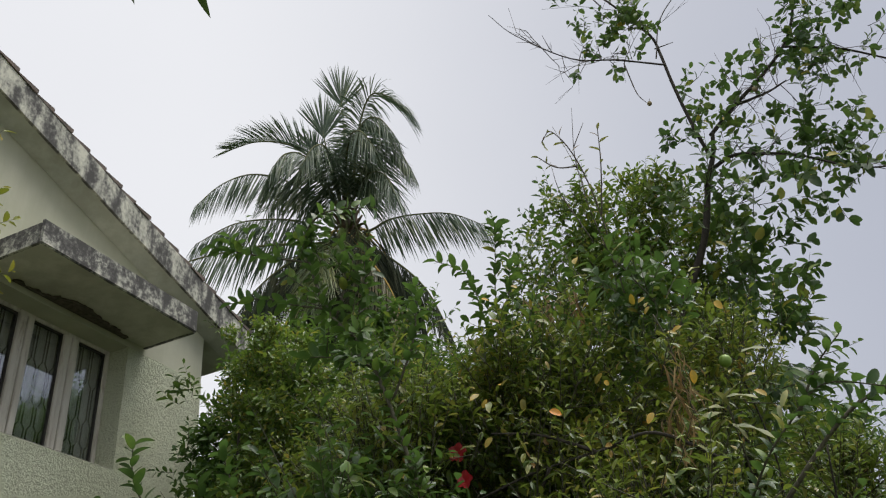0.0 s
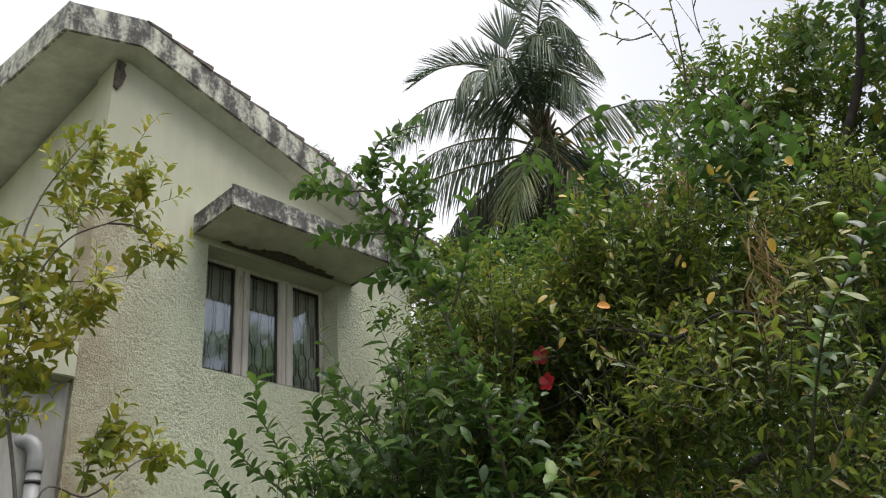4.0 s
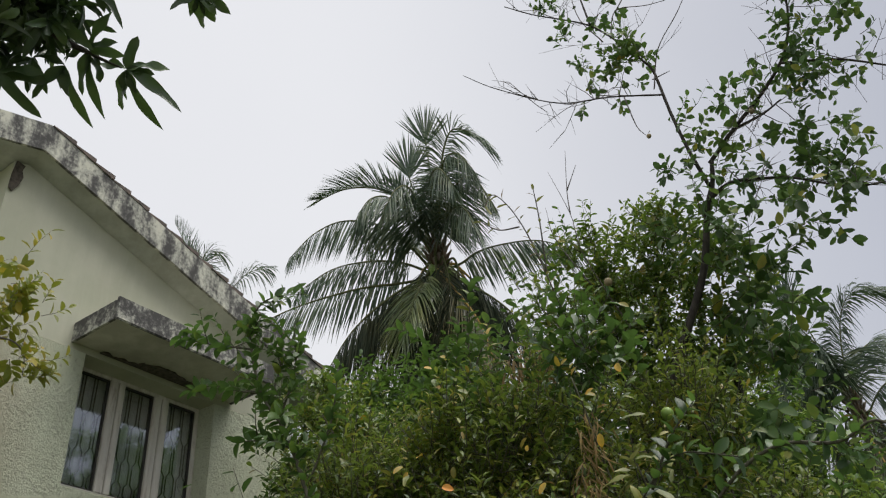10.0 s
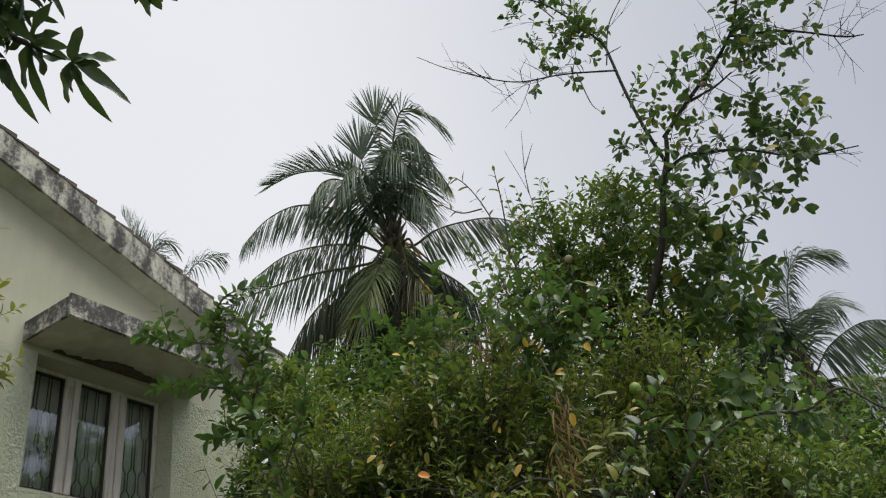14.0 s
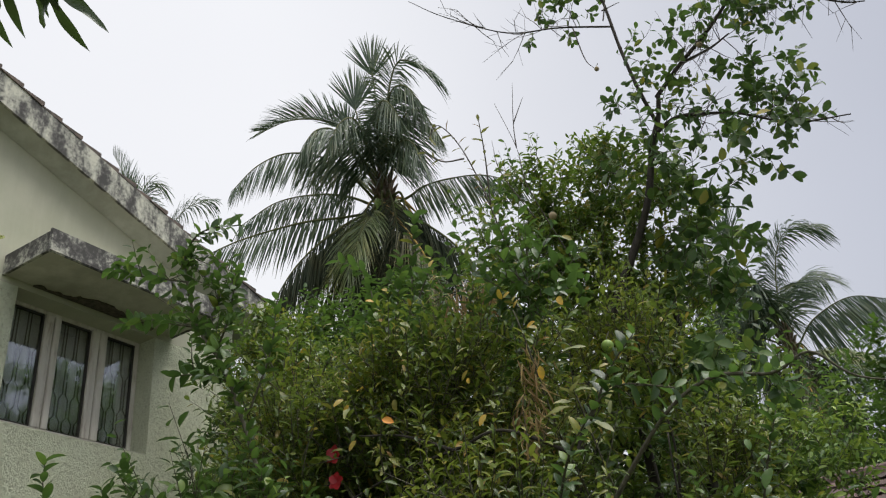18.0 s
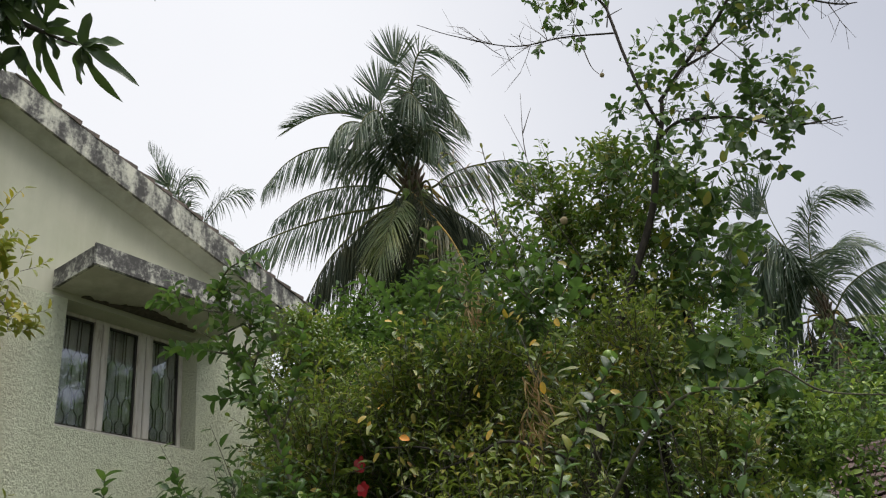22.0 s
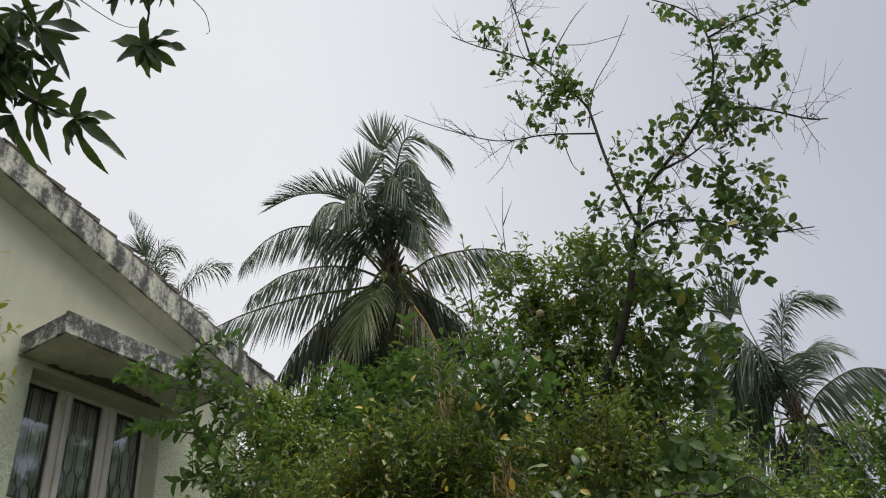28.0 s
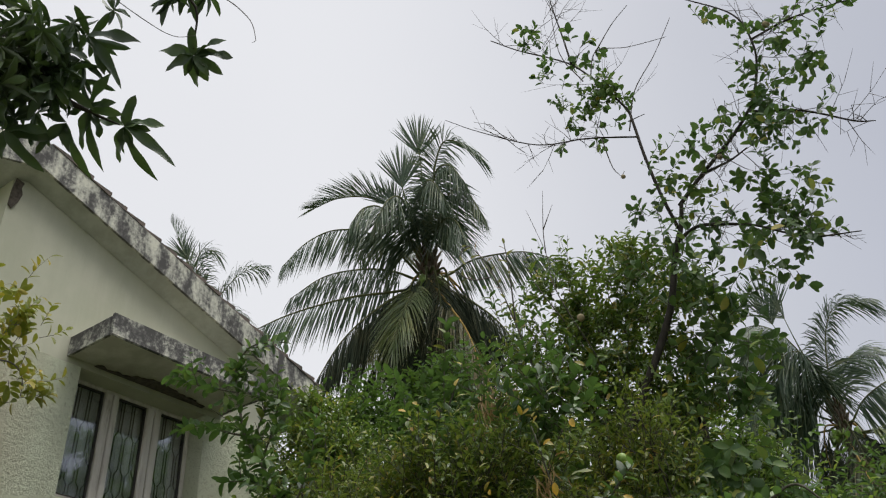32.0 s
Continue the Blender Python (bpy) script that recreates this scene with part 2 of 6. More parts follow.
def smooth_path(pts, per=5):
    """A Catmull-Rom line through the points."""
    p = np.array(pts, float)
    if len(p) < 3:
        return np.array([p[0] + (p[-1] - p[0]) * k / per for k in range(per + 1)])
    q = np.vstack([2 * p[0] - p[1], p, 2 * p[-1] - p[-2]])
    out = []
    for i in range(1, len(q) - 2):
        for k in range(per):
            t = k / per
            out.append(0.5 * (2 * q[i] + (q[i + 1] - q[i - 1]) * t + (2 * q[i - 1] - 5 * q[i] + 4 * q[i + 1] - q[i + 2]) * t * t + (3 * q[i] - q[i - 1] - 3 * q[i + 1] + q[i + 2]) * t ** 3))
    out.append(q[-2])
    return np.array(out)


def tube(path, r0, r1, sides=6, wobble=0.0, seed=0):
    """A tapering tube along a path: vertices and faces."""
    rng = np.random.default_rng(seed)
    path = np.asarray(path, float)
    n = len(path)
    tan = np.gradient(path, axis=0)
    tan /= np.linalg.norm(tan, axis=1)[:, None] + 1e-9
    ref = np.array([0.31, 0.95, 0.05])
    u = np.cross(tan, ref)
    u /= np.linalg.norm(u, axis=1)[:, None] + 1e-9
    v = np.cross(tan, u)
    rad = np.linspace(r0, r1, n) * (1 + wobble * rng.uniform(-1, 1, n))
    a = np.arange(sides) / sides * 2 * np.pi
    ring = np.cos(a)[None, :, None] * u[:, None, :] + np.sin(a)[None, :, None] * v[:, None, :]
    verts = (path[:, None, :] + ring * rad[:, None, None]).reshape(-1, 3)
    faces = [(i * sides + k, i * sides + (k + 1) % sides, (i + 1) * sides + (k + 1) % sides, (i + 1) * sides + k) for i in range(n - 1) for k in range(sides)]
    faces.append(tuple(range(sides))[::-1])
    faces.append(tuple(range((n - 1) * sides, n * sides)))
    return verts, faces


def joined(pieces):
    vs, fs, base = [], [], 0
    for v, f in pieces:
        vs.append(np.asarray(v))
        fs += [tuple(i + base for i in face) for face in f]
        base += len(v)
    return np.vstack(vs), fs


# a leaf blade: midrib, two edges, folded and drooping
BLADE = np.array([(0, 0, 0), (0.4, 0, -0.01), (0.78, 0, -0.07), (1.0, 0, -0.14), (0.24, 0.38, 0.08), (0.56, 0.5, 0.06), (0.86, 0.30, -0.05), (0.24, -0.38, 0.08), (0.56, -0.5, 0.06), (0.86, -0.30, -0.05)])
BLADE_FACES = np.array([(0, 1, 4), (1, 5, 4), (1, 2, 5), (2, 6, 5), (2, 3, 6), (0, 7, 1), (1, 7, 8), (1, 8, 2), (2, 8, 9), (2, 9, 3)])


def blades(base, along, normal, length, width):
    """Leaves as one mesh: arrays of base points, directions, normals, lengths and widths."""
    x = along / (np.linalg.norm(along, axis=1)[:, None] + 1e-9)
    z = normal - (normal * x).sum(1)[:, None] * x
    z /= np.linalg.norm(z, axis=1)[:, None] + 1e-9
    y = np.cross(z, x)
    n = len(base)
    t = BLADE[None]
    v = base[:, None] + x[:, None] * (t[..., 0:1] * length[:, None, None]) + y[:, None] * (t[..., 1:2] * width[:, None, None]) + z[:, None] * (t[..., 2:3] * length[:, None, None])
    f = BLADE_FACES[None] + (np.arange(n) * len(BLADE))[:, None, None]
    return v.reshape(-1, 3), f.reshape(-1, 3)


def link_triangles(name, verts, tris, mat, parent=None, label="", kind=""):
    me = bpy.data.meshes.new(name)
    nv, nf = len(verts), len(tris)
    me.vertices.add(nv)
    me.vertices.foreach_set("co", np.ascontiguousarray(verts, dtype=np.float32).ravel())
    me.loops.add(nf * 3)
    me.loops.foreach_set("vertex_index", np.ascontiguousarray(tris, dtype=np.int32).ravel())
    me.polygons.add(nf)
    me.polygons.foreach_set("loop_start", np.arange(0, nf * 3, 3, dtype=np.int32))
    me.polygons.foreach_set("use_smooth", np.ones(nf, dtype=bool))
    me.materials.append(mat)
    me.update(calc_edges=True)
    me.validate()
    ob = new(name, me)
    ob.parent = parent
    return tagged(ob, label, kind=kind)


def unit(a):
    return a / (np.linalg.norm(a, axis=-1, keepdims=True) + 1e-9)


def shoots(rng, start, heading, length, leaf, ratio=0.5, per=9, lift=0.25, spread=0.9, bend=0.25, jitter=0.25):
    """Leafy shoots: from each start along its heading, with leaves in a spiral. Returns leaf mesh arrays and twig tubes as triangles."""
    n = len(start)
    d = unit(heading)
    curl = rng.normal(0, bend, (n, 3)) + np.array([0, 0, lift])
    s = (np.arange(per) + 0.6) / per
    L = rng.uniform(*length, n)
    pos = start[:, None] + d[:, None] * (s[None, :, None] * L[:, None, None]) + curl[:, None] * ((s ** 2)[None, :, None] * L[:, None, None] * 0.6)
    tan = unit(d[:, None] + curl[:, None] * s[None, :, None] * 1.2)
    side = unit(np.cross(tan, rng.normal(0, 1, (n, 1, 3)) + 0 * tan))
    other = np.cross(tan, side)
    ang = (np.arange(per) * 2.4)[None, :] + rng.uniform(0, 6.28, (n, 1)) + rng.normal(0, 0.35, (n, per))
    out = side * np.cos(ang)[..., None] + other * np.sin(ang)[..., None]
    along = unit(out * spread + tan * 0.65 + rng.normal(0, jitter, (n, per, 3)) + np.array([0, 0, -0.12]))
    up = unit(tan * 0.7 - out * 0.45 + np.array([0, 0, 0.75]) + rng.normal(0, 0.3, (n, per, 3)))
    size = rng.uniform(*leaf, (n, per)) * (1.08 - 0.42 * np.abs(s - 0.45) * 1.6)[None] * rng.uniform(0.75, 1.15, (n, 1))
    keep = rng.random((n, per)) > 0.10
    b = pos[keep] + along[keep] * 0.006
    lv, lf = blades(b, along[keep], up[keep], size[keep], size[keep] * ratio * rng.uniform(0.85, 1.15, keep.sum()))
    # stalks: three-sided tapered tubes of three rings
    q = np.array([0.0, 0.5, 1.0])
    mid = start[:, None] + d[:, None] * (q[None, :, None] * L[:, None, None]) + curl[:, None] * ((q ** 2)[None, :, None] * L[:, None, None] * 0.6)
    w = np.array([0.0032, 0.0024, 0.001])
    a3 = np.arange(3) * 2.094
    sx, sy = side[:, :1], other[:, :1]
    ring = np.cos(a3)[None, None, :, None] * sx[:, :, None] + np.sin(a3)[None, None, :, None] * sy[:, :, None]
    tv = (mid[:, :, None] + ring * w[None, :, None, None]).reshape(-1, 3)
    quad = []
    for i in range(2):
        for k in range(3):
            a, b2, c, e = i * 3 + k, i * 3 + (k + 1) % 3, (i + 1) * 3 + (k + 1) % 3, (i + 1) * 3 + k
            quad += [(a, b2, c), (a, c, e)]
    tf = (np.array(quad)[None] + (np.arange(n) * 9)[:, None, None]).reshape(-1, 3)
    return (lv, lf), (tv, tf)


def in_blobs(rng, blobs, n, hollow=0.45):
    """Points in a union of ellipsoids (centre, radii), more of them near the skin, with the way outwards."""
    vol = np.array([b[3] * b[4] * b[5] for b in blobs]) ** 0.8
    pick = rng.choice(len(blobs), n, p=vol / vol.sum())
    bl = np.array(blobs)[pick]
    u = unit(rng.normal(0, 1, (n, 3)))
    r = (hollow + (1 - hollow) * rng.random(n)) ** 0.75
    uneven = 1 + 0.22 * np.sin(u[:, 0] * 5 + pick * 2.1) * np.cos(u[:, 2] * 6 + pick)
    return bl[:, :3] + u * bl[:, 3:6] * (r * uneven)[:, None], u


# hollows in the shrubs, where flowers, fruit and dry leaves show: centre and radius
HOLLOWS = np.array([(0.62, 4.12, 2.60, 0.15), (0.68, 3.95, 2.52, 0.12), (1.14, 3.95, 2.6, 0.10), (1.56, 4.2, 2.82, 0.16), (1.62, 4.0, 2.72, 0.13), (1.05, 4.95, 3.5, 0.17), (1.25, 4.6, 3.35, 0.16), (1.83, 4.68, 2.95, 0.13), (1.95, 4.35, 2.85, 0.12)])


def bush(rng, parent, blobs, n, leaf_mat, twig_mat=None, outward=0.6, up=0.45, tuft=9, loose=0.5, **kw):
    # shoots stand in tufts round short branch ends, with hollows between the tufts
    k = max(3, int(n / tuft))
    c, cu = in_blobs(rng, blobs, k)
    pick = rng.integers(0, k, n)
    off = unit(rng.normal(0, 1, (n, 3)) + np.array([0, 0, 0.4])) * (rng.random((n, 1)) ** 0.5)
    reach = 0.5 * (kw["length"][0] + kw["length"][1]) * loose
    p, u = c[pick] + off * reach, cu[pick]
    near = np.linalg.norm((p + np.array([0, 0, 0.08]))[:, None] - HOLLOWS[None, :, :3], axis=2) < HOLLOWS[None, :, 3]
    p, u, off = p[~near.any(1)], u[~near.any(1)], off[~near.any(1)]
    n = len(p)
    head = u * outward * 0.6 + off * 0.8 + rng.normal(0, 0.3, (n, 3)) + np.array([0, 0, up])
    (lv, lf), (tv, tf) = shoots(rng, p, head, **kw)
    link_triangles("foliage", lv, lf, leaf_mat, parent, kind="stuff")
    link_triangles("twigwork", tv, tf, twig_mat or TWIG, parent, kind="stuff")


# ---- plain wall and house materials ----
def plaster(name, base, dark, rough_cast=False, stains=0.5, corner=False):
    m, n, l, b = material(name, 0.9)
    big = noise_node(n, l, 0.9, 5.0, 0.6)
    r = ramp_node(n, l, big.outputs[0], [(0.35, dark), (0.62, base)])
    streak = noise_node(n, l, 2.2, 6.0, 0.65, (1.6, 1.6, 0.22))
    s = ramp_node(n, l, streak.outputs[0], [(0.42, (0.42, 0.38, 0.30)), (0.60, (1, 1, 1))])
    col = mix_node(n, l, stains, r.outputs[0], s.outputs[0], "MULTIPLY")
    if rough_cast:
        grain = noise_node(n, l, 26.0, 5.0, 0.7)
        g = ramp_node(n, l, grain.outputs[0], [(0.30, (0.42, 0.40, 0.33)), (0.47, (1, 1, 1))])
        col = mix_node(n, l, 0.55, col, g.outputs[0], "MULTIPLY")
        bump_node(n, l, b, grain.outputs[0], 1.0, 0.07)
    else:
        fine = noise_node(n, l, 60.0, 4.0)
        bump_node(n, l, b, fine.outputs[0], 0.25, 0.004)
    if corner:
        # brown weathering that fades away from the house corner
        co = n.new("ShaderNodeTexCoord")
        sep = n.new("ShaderNodeSeparateXYZ")
        l.new(co.outputs["Object"], sep.inputs[0])
        blot = noise_node(n, l, 3.0, 6.0, 0.7)
        far = n.new("ShaderNodeMapRange")
        far.inputs[1].default_value, far.inputs[2].default_value, far.inputs[3].default_value, far.inputs[4].default_value = 4.57, 5.6, 0.85, 0.0
        l.new(sep.outputs[1], far.inputs[0])
        wet = mix_node(n, l, 1.0, far.outputs[0], ramp_node(n, l, blot.outputs[0], [(0.3, (0.35, 0.35, 0.35)), (0.55, (1, 1, 1))]).outputs[0], "MULTIPLY")
        col = mix_node(n, l, wet, col, (0.36, 0.27, 0.18))
    l.new(col, b.inputs["Base Color"])
    return m


def stained_paint(name, axis_scale, shade=0.42, flake=0.38, roof=False):
    """White paint on a concrete edge, blackened by algae and flaking; on the roof it runs down below each tile joint."""
    m, n, l, b = material(name, 0.9)
    a = noise_node(n, l, 2.6, 8.0, 0.68, axis_scale)
    c = noise_node(n, l, 17.0, 6.0, 0.7)
    mixf = mix_node(n, l, flake, a.outputs[0], c.outputs[0])
    if roof:
        co = n.new("ShaderNodeTexCoord")
        runs = n.new("ShaderNodeTexWave")
        runs.bands_direction = "Y"
        for key, val in (("Scale", 1.12), ("Distortion", 7.0), ("Detail", 4.0), ("Detail Scale", 1.9)):
            runs.inputs[key].default_value = val
        l.new(co.outputs["Object"], runs.inputs["Vector"])
        mixf = mix_node(n, l, 0.06, mixf, runs.outputs["Color"])
    lo = shade
    r = ramp_node(n, l, mixf, [(lo, (0.060, 0.058, 0.056)), (lo + 0.05, (0.13, 0.128, 0.12)), (lo + 0.10, (0.34, 0.34, 0.295)), (lo + 0.17, (0.56, 0.555, 0.47))])
    l.new(r.outputs[0], b.inputs["Base Color"])
    bump_node(n, l, b, mixf, 0.5, 0.012)
    return m


ROUGHCAST = plaster("roughcast_green_wash", (0.69, 0.73, 0.56), (0.61, 0.64, 0.48), True, 0.08)
ROUGHCAST_CORNER = plaster("roughcast_weathered_corner", (0.69, 0.73, 0.56), (0.61, 0.64, 0.48), True, 0.08, True)
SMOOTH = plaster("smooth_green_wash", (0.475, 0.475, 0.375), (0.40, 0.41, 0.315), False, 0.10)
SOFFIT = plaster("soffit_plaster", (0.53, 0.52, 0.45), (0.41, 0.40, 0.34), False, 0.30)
# roof soffit: streaked plaster, greyed in colour for the shade under the eaves
ROOF_SOFFIT_SHADED = plaster("shaded_soffit_plaster", (0.47, 0.48, 0.43), (0.34, 0.35, 0.31), False, 0.30)
GREY_WALL = plaster("grey_cement", (0.40, 0.40, 0.39), (0.27, 0.27, 0.26), False, 0.5)
EDGE = stained_paint("algae_stained_paint", (1.0, 1.7, 0.5), 0.426, 0.34, True)
EDGE_DARK = stained_paint("algae_blackened_paint", (1.0, 1.3, 0.8), 0.460, 0.42)

m, n, l, b = material("roof_tile_clay", 0.9)
a = noise_node(n, l, 9.0, 5.0)
l.new(ramp_node(n, l, a.outputs[0], [(0.3, (0.05, 0.045, 0.04)), (0.7, (0.17, 0.13, 0.11))]).outputs[0], b.inputs["Base Color"])
TILE = m
m, n, l, b = material("red_roof_tile", 0.85)
a = noise_node(n, l, 5.0, 6.0)
oi = n.new("ShaderNodeObjectInfo")
f = mix_node(n, l, 0.35, a.outputs[0], oi.outputs["Random"])
l.new(ramp_node(n, l, f, [(0.25, (0.030, 0.021, 0.020)), (0.75, (0.105, 0.060, 0.052))]).outputs[0], b.inputs["Base Color"])
RED_TILE = m
m, n, l, b = material("weathered_window_paint", 0.75)
a = noise_node(n, l, 7.0, 6.0, 0.65, (2, 2, 0.3))
l.new(ramp_node(n, l, a.outputs[0], [(0.30, (0.28, 0.24, 0.20)), (0.44, (0.52, 0.49, 0.44)), (0.7, (0.64, 0.62, 0.57))]).outputs[0], b.inputs["Base Color"])
FRAME = m
m, n, l, b = material("window_glass", 0.04)
b.inputs["Base Color"].default_value = (0.02, 0.022, 0.024, 1)
gl = n.new("ShaderNodeBsdfGlossy")
gl.inputs["Roughness"].default_value, gl.inputs[0].default_value = 0.03, (0.9, 0.92, 0.95, 1)
tp = n.new("ShaderNodeBsdfTransparent")
tp.inputs[0].default_value = (0.88, 0.90, 0.90, 1)
fr = n.new("ShaderNodeLayerWeight")
fr.inputs[0].default_value = 0.5
gain = n.new("ShaderNodeMath")
gain.operation = "MULTIPLY_ADD"
gain.inputs[1].default_value, gain.inputs[2].default_value = 0.30, 0.10
l.new(fr.outputs["Facing"], gain.inputs[0])
mx = n.new("ShaderNodeMixShader")
l.new(gain.outputs[0], mx.inputs[0])
l.new(tp.outputs[0], mx.inputs[1])
l.new(gl.outputs[0], mx.inputs[2])
l.new(mx.outputs[0], n["Material Output"].inputs[0])
GLASS = m
m, n, l, b = material("dark_iron", 0.6, 0.6)
b.inputs["Base Color"].default_value = (0.05, 0.045, 0.04, 1)
IRON = m
m, n, l, b = material("grey_pvc", 0.5)
a = noise_node(n, l, 6.0, 5.0)
l.new(ramp_node(n, l, a.outputs[0], [(0.3, (0.17, 0.175, 0.18)), (0.7, (0.27, 0.275, 0.28))]).outputs[0], b.inputs["Base Color"])
PVC = m
m, n, l, b = material("spalled_plaster", 0.95)
a = noise_node(n, l, 22.0, 6.0)
l.new(ramp_node(n, l, a.outputs[0], [(0.3, (0.03, 0.025, 0.02)), (0.7, (0.12, 0.10, 0.08))]).outputs[0], b.inputs["Base Color"])
SPALL = m
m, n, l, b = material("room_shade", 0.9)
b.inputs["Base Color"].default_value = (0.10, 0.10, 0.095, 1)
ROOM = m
m, n, l, b = material("garden_soil", 0.95)
a = noise_node(n, l, 1.3, 8.0, 0.65)
l.new(ramp_node(n, l, a.outputs[0], [(0.35, (0.07, 0.055, 0.035)), (0.55, (0.08, 0.10, 0.04)), (0.75, (0.13, 0.11, 0.07))]).outputs[0], b.inputs["Base Color"])
bump_node(n, l, b, a.outputs[0], 0.6, 0.05)
SOIL = m
m, n, l, b = material("lime_fruit", 0.45)
a = noise_node(n, l, 14.0, 3.0)
l.new(ramp_node(n, l, a.outputs[0], [(0.3, (0.12, 0.22, 0.03)), (0.7, (0.22, 0.32, 0.06))]).outputs[0], b.inputs["Base Color"])
FRUIT = m
m, n, l, b = material("dried_fruit", 0.8)
a = noise_node(n, l, 14.0, 3.0)
l.new(ramp_node(n, l, a.outputs[0], [(0.3, (0.16, 0.12, 0.07)), (0.7, (0.34, 0.28, 0.16))]).outputs[0], b.inputs["Base Color"])
OLD_FRUIT = m

# ---- ground ----
bm = bmesh.new()
bmesh.ops.create_grid(bm, x_segments=60, y_segments=60, size=400)
for v in bm.verts:
    r = math.hypot(v.co.x, v.co.y)
    v.co.z = 0.05 * noise.noise(v.co * 0.03) - 0.02 if r < 60 else -0.1
tagged(part("ground", bm, SOIL, None, smooth=True), "bare earth and thin grass of a garden", "ground", kind="structure")

# ---- house ----
WALL_X, Y0, Y1 = -4.80, 4.57, 9.00
ROOF = [(3.93, 8.32), (4.74, 8.57), (6.59, 7.98), (9.60, 7.02)]
SLAB, HAUNCH = 0.36, 0.08


def roof_top(y):
    for (ya, za), (yb, zb) in zip(ROOF, ROOF[1:]):
        if y <= yb:
            break
    return za + (zb - za) * (y - ya) / (yb - ya)


house = thing("house", (-8.5, 7, 0), "pale green rendered two-storey house with an algae-stained sloping roof edge", "house")


def house_part(name, bm, mat, label="", parent=None, smooth=False):
    ob = part(name, bm, mat, parent or house, label, smooth)
    ob.matrix_parent_inverse = Matrix.Translation(-house.location)
    return ob


# gable wall above the window, and the rough-cast wall with the opening
bm = bmesh.new()
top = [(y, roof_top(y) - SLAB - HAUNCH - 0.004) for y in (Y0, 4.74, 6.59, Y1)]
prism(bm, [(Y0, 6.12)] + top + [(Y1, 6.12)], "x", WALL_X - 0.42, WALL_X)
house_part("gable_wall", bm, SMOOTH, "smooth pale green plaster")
OY0, OY1, OZ0, OZ1 = 5.86, 7.69, 4.64, 6.15
X0, X1 = WALL_X - 0.42, WALL_X + 0.012
for nm, y0, y1, z0, z1 in (("front_pier", Y0, OY0, 0, 6.118), ("rear_pier", OY1, Y1, 0, 6.118), ("apron_wall", OY0 + 0.001, OY1 - 0.001, 0, OZ0)):
    bm = bmesh.new()
    box(bm, X0, y0, z0, X1, y1, z1)
    house_part(nm, bm, ROUGHCAST_CORNER if nm == "front_pier" else ROUGHCAST, "rough-cast pale green wall")
bm = bmesh.new()
prism(bm, [(-12.0, 0), (WALL_X - 0.43, 0), (WALL_X - 0.43, 8.0), (-12.0, 8.0)], "y", Y0, Y0 + 0.23)
house_part("front_wall", bm, SMOOTH, "smooth pale plaster")
bm = bmesh.new()
box(bm, -12.0, Y1 - 0.23, 0, WALL_X - 0.43, Y1 - 0.002, 6.7)
house_part("rear_wall", bm, SMOOTH)
bm = bmesh.new()
box(bm, -12.2, Y0, 0, -12.0, Y1, 6.7)
house_part("far_wall", bm, SMOOTH)

# roof slab, swept along the house; its front edge runs slightly askew
RX0, RX1 = -4.56, -12.3
bm = bmesh.new()
rings = []
for x, skew, deep in ((RX0, 0.0, SLAB), (WALL_X, -0.024, SLAB + HAUNCH), (RX1, -0.78, SLAB + HAUNCH)):
    ring = []
    for k, (y, z) in enumerate(ROOF):
        ring.append(bm.verts.new((x, y + (skew if k == 0 else 0), z)))
    for k, (y, z) in reversed(list(enumerate(ROOF))):
        ring.append(bm.verts.new((x, y + (skew if k == 0 else 0), z - (SLAB if k == 0 else deep))))
    rings.append(ring)
bm.faces.new(rings[0])
bm.faces.new(rings[2][::-1])
for near, farv in zip(rings, rings[1:]):
    for i in range(len(near)):
        j = (i + 1) % len(near)
        bm.faces.new((near[i], near[j], farv[j], farv[i]))
roof = house_part("roof_slab", bm, ROOF_SOFFIT_SHADED, "concrete roof slab, stained plaster soffit with eave shade in its grey")
# painted edge bands, a little proud of the slab
bm = bmesh.new()
for (ya, za), (yb, zb) in zip(ROOF, ROOF[1:]):
    prism(bm, [(ya, za + 0.01), (yb, zb + 0.01), (yb, zb - SLAB - 0.015), (ya, za - SLAB - 0.015)], "x", RX0 + 0.002, RX0 + 0.04)
house_part("roof_edge", bm, EDGE, "white painted roof edge with black algae runs")
bm = bmesh.new()
a0, a1 = Vector((RX0 + 0.04, ROOF[0][0], 0)), Vector((RX1, ROOF[0][0] - 0.78, 0))
vs = []
for p in (a0, a1):
    for dy, dz in ((-0.04, ROOF[0][1] + 0.01), (-0.002, ROOF[0][1] + 0.01), (-0.002, ROOF[0][1] - SLAB - 0.015), (-0.04, ROOF[0][1] - SLAB - 0.015)):
        vs.append(bm.verts.new((p.x, p.y + dy, dz)))
for q in ((0, 1, 2, 3), (7, 6, 5, 4), (0, 4, 5, 1), (1, 5, 6, 2), (2, 6, 7, 3), (3, 7, 4, 0)):
    bm.faces.new([vs[i] for i in q])
house_part("front_roof_edge", bm, EDGE, "white painted roof edge with black algae runs")
# courses of tile: each laps over the next and shows as a low step on the edge
rng = random.Random(5)
y = 4.76
while y < 9.5:
    step = 0.27 + rng.uniform(-0.02, 0.02)
    ye = min(y + step, 9.62)
    bm = bmesh.new()
    za, zb = roof_top(y) + 0.012, roof_top(ye) + 0.012
    prism(bm, [(y, za), (y, za + 0.012), (ye + 0.035, zb + 0.060), (ye + 0.035, zb + 0.016), (ye, zb)], "x", -12.2, RX0 + 0.045 + rng.uniform(-0.012, 0.012))
    house_part("tile_course", bm, TILE)
    y = ye

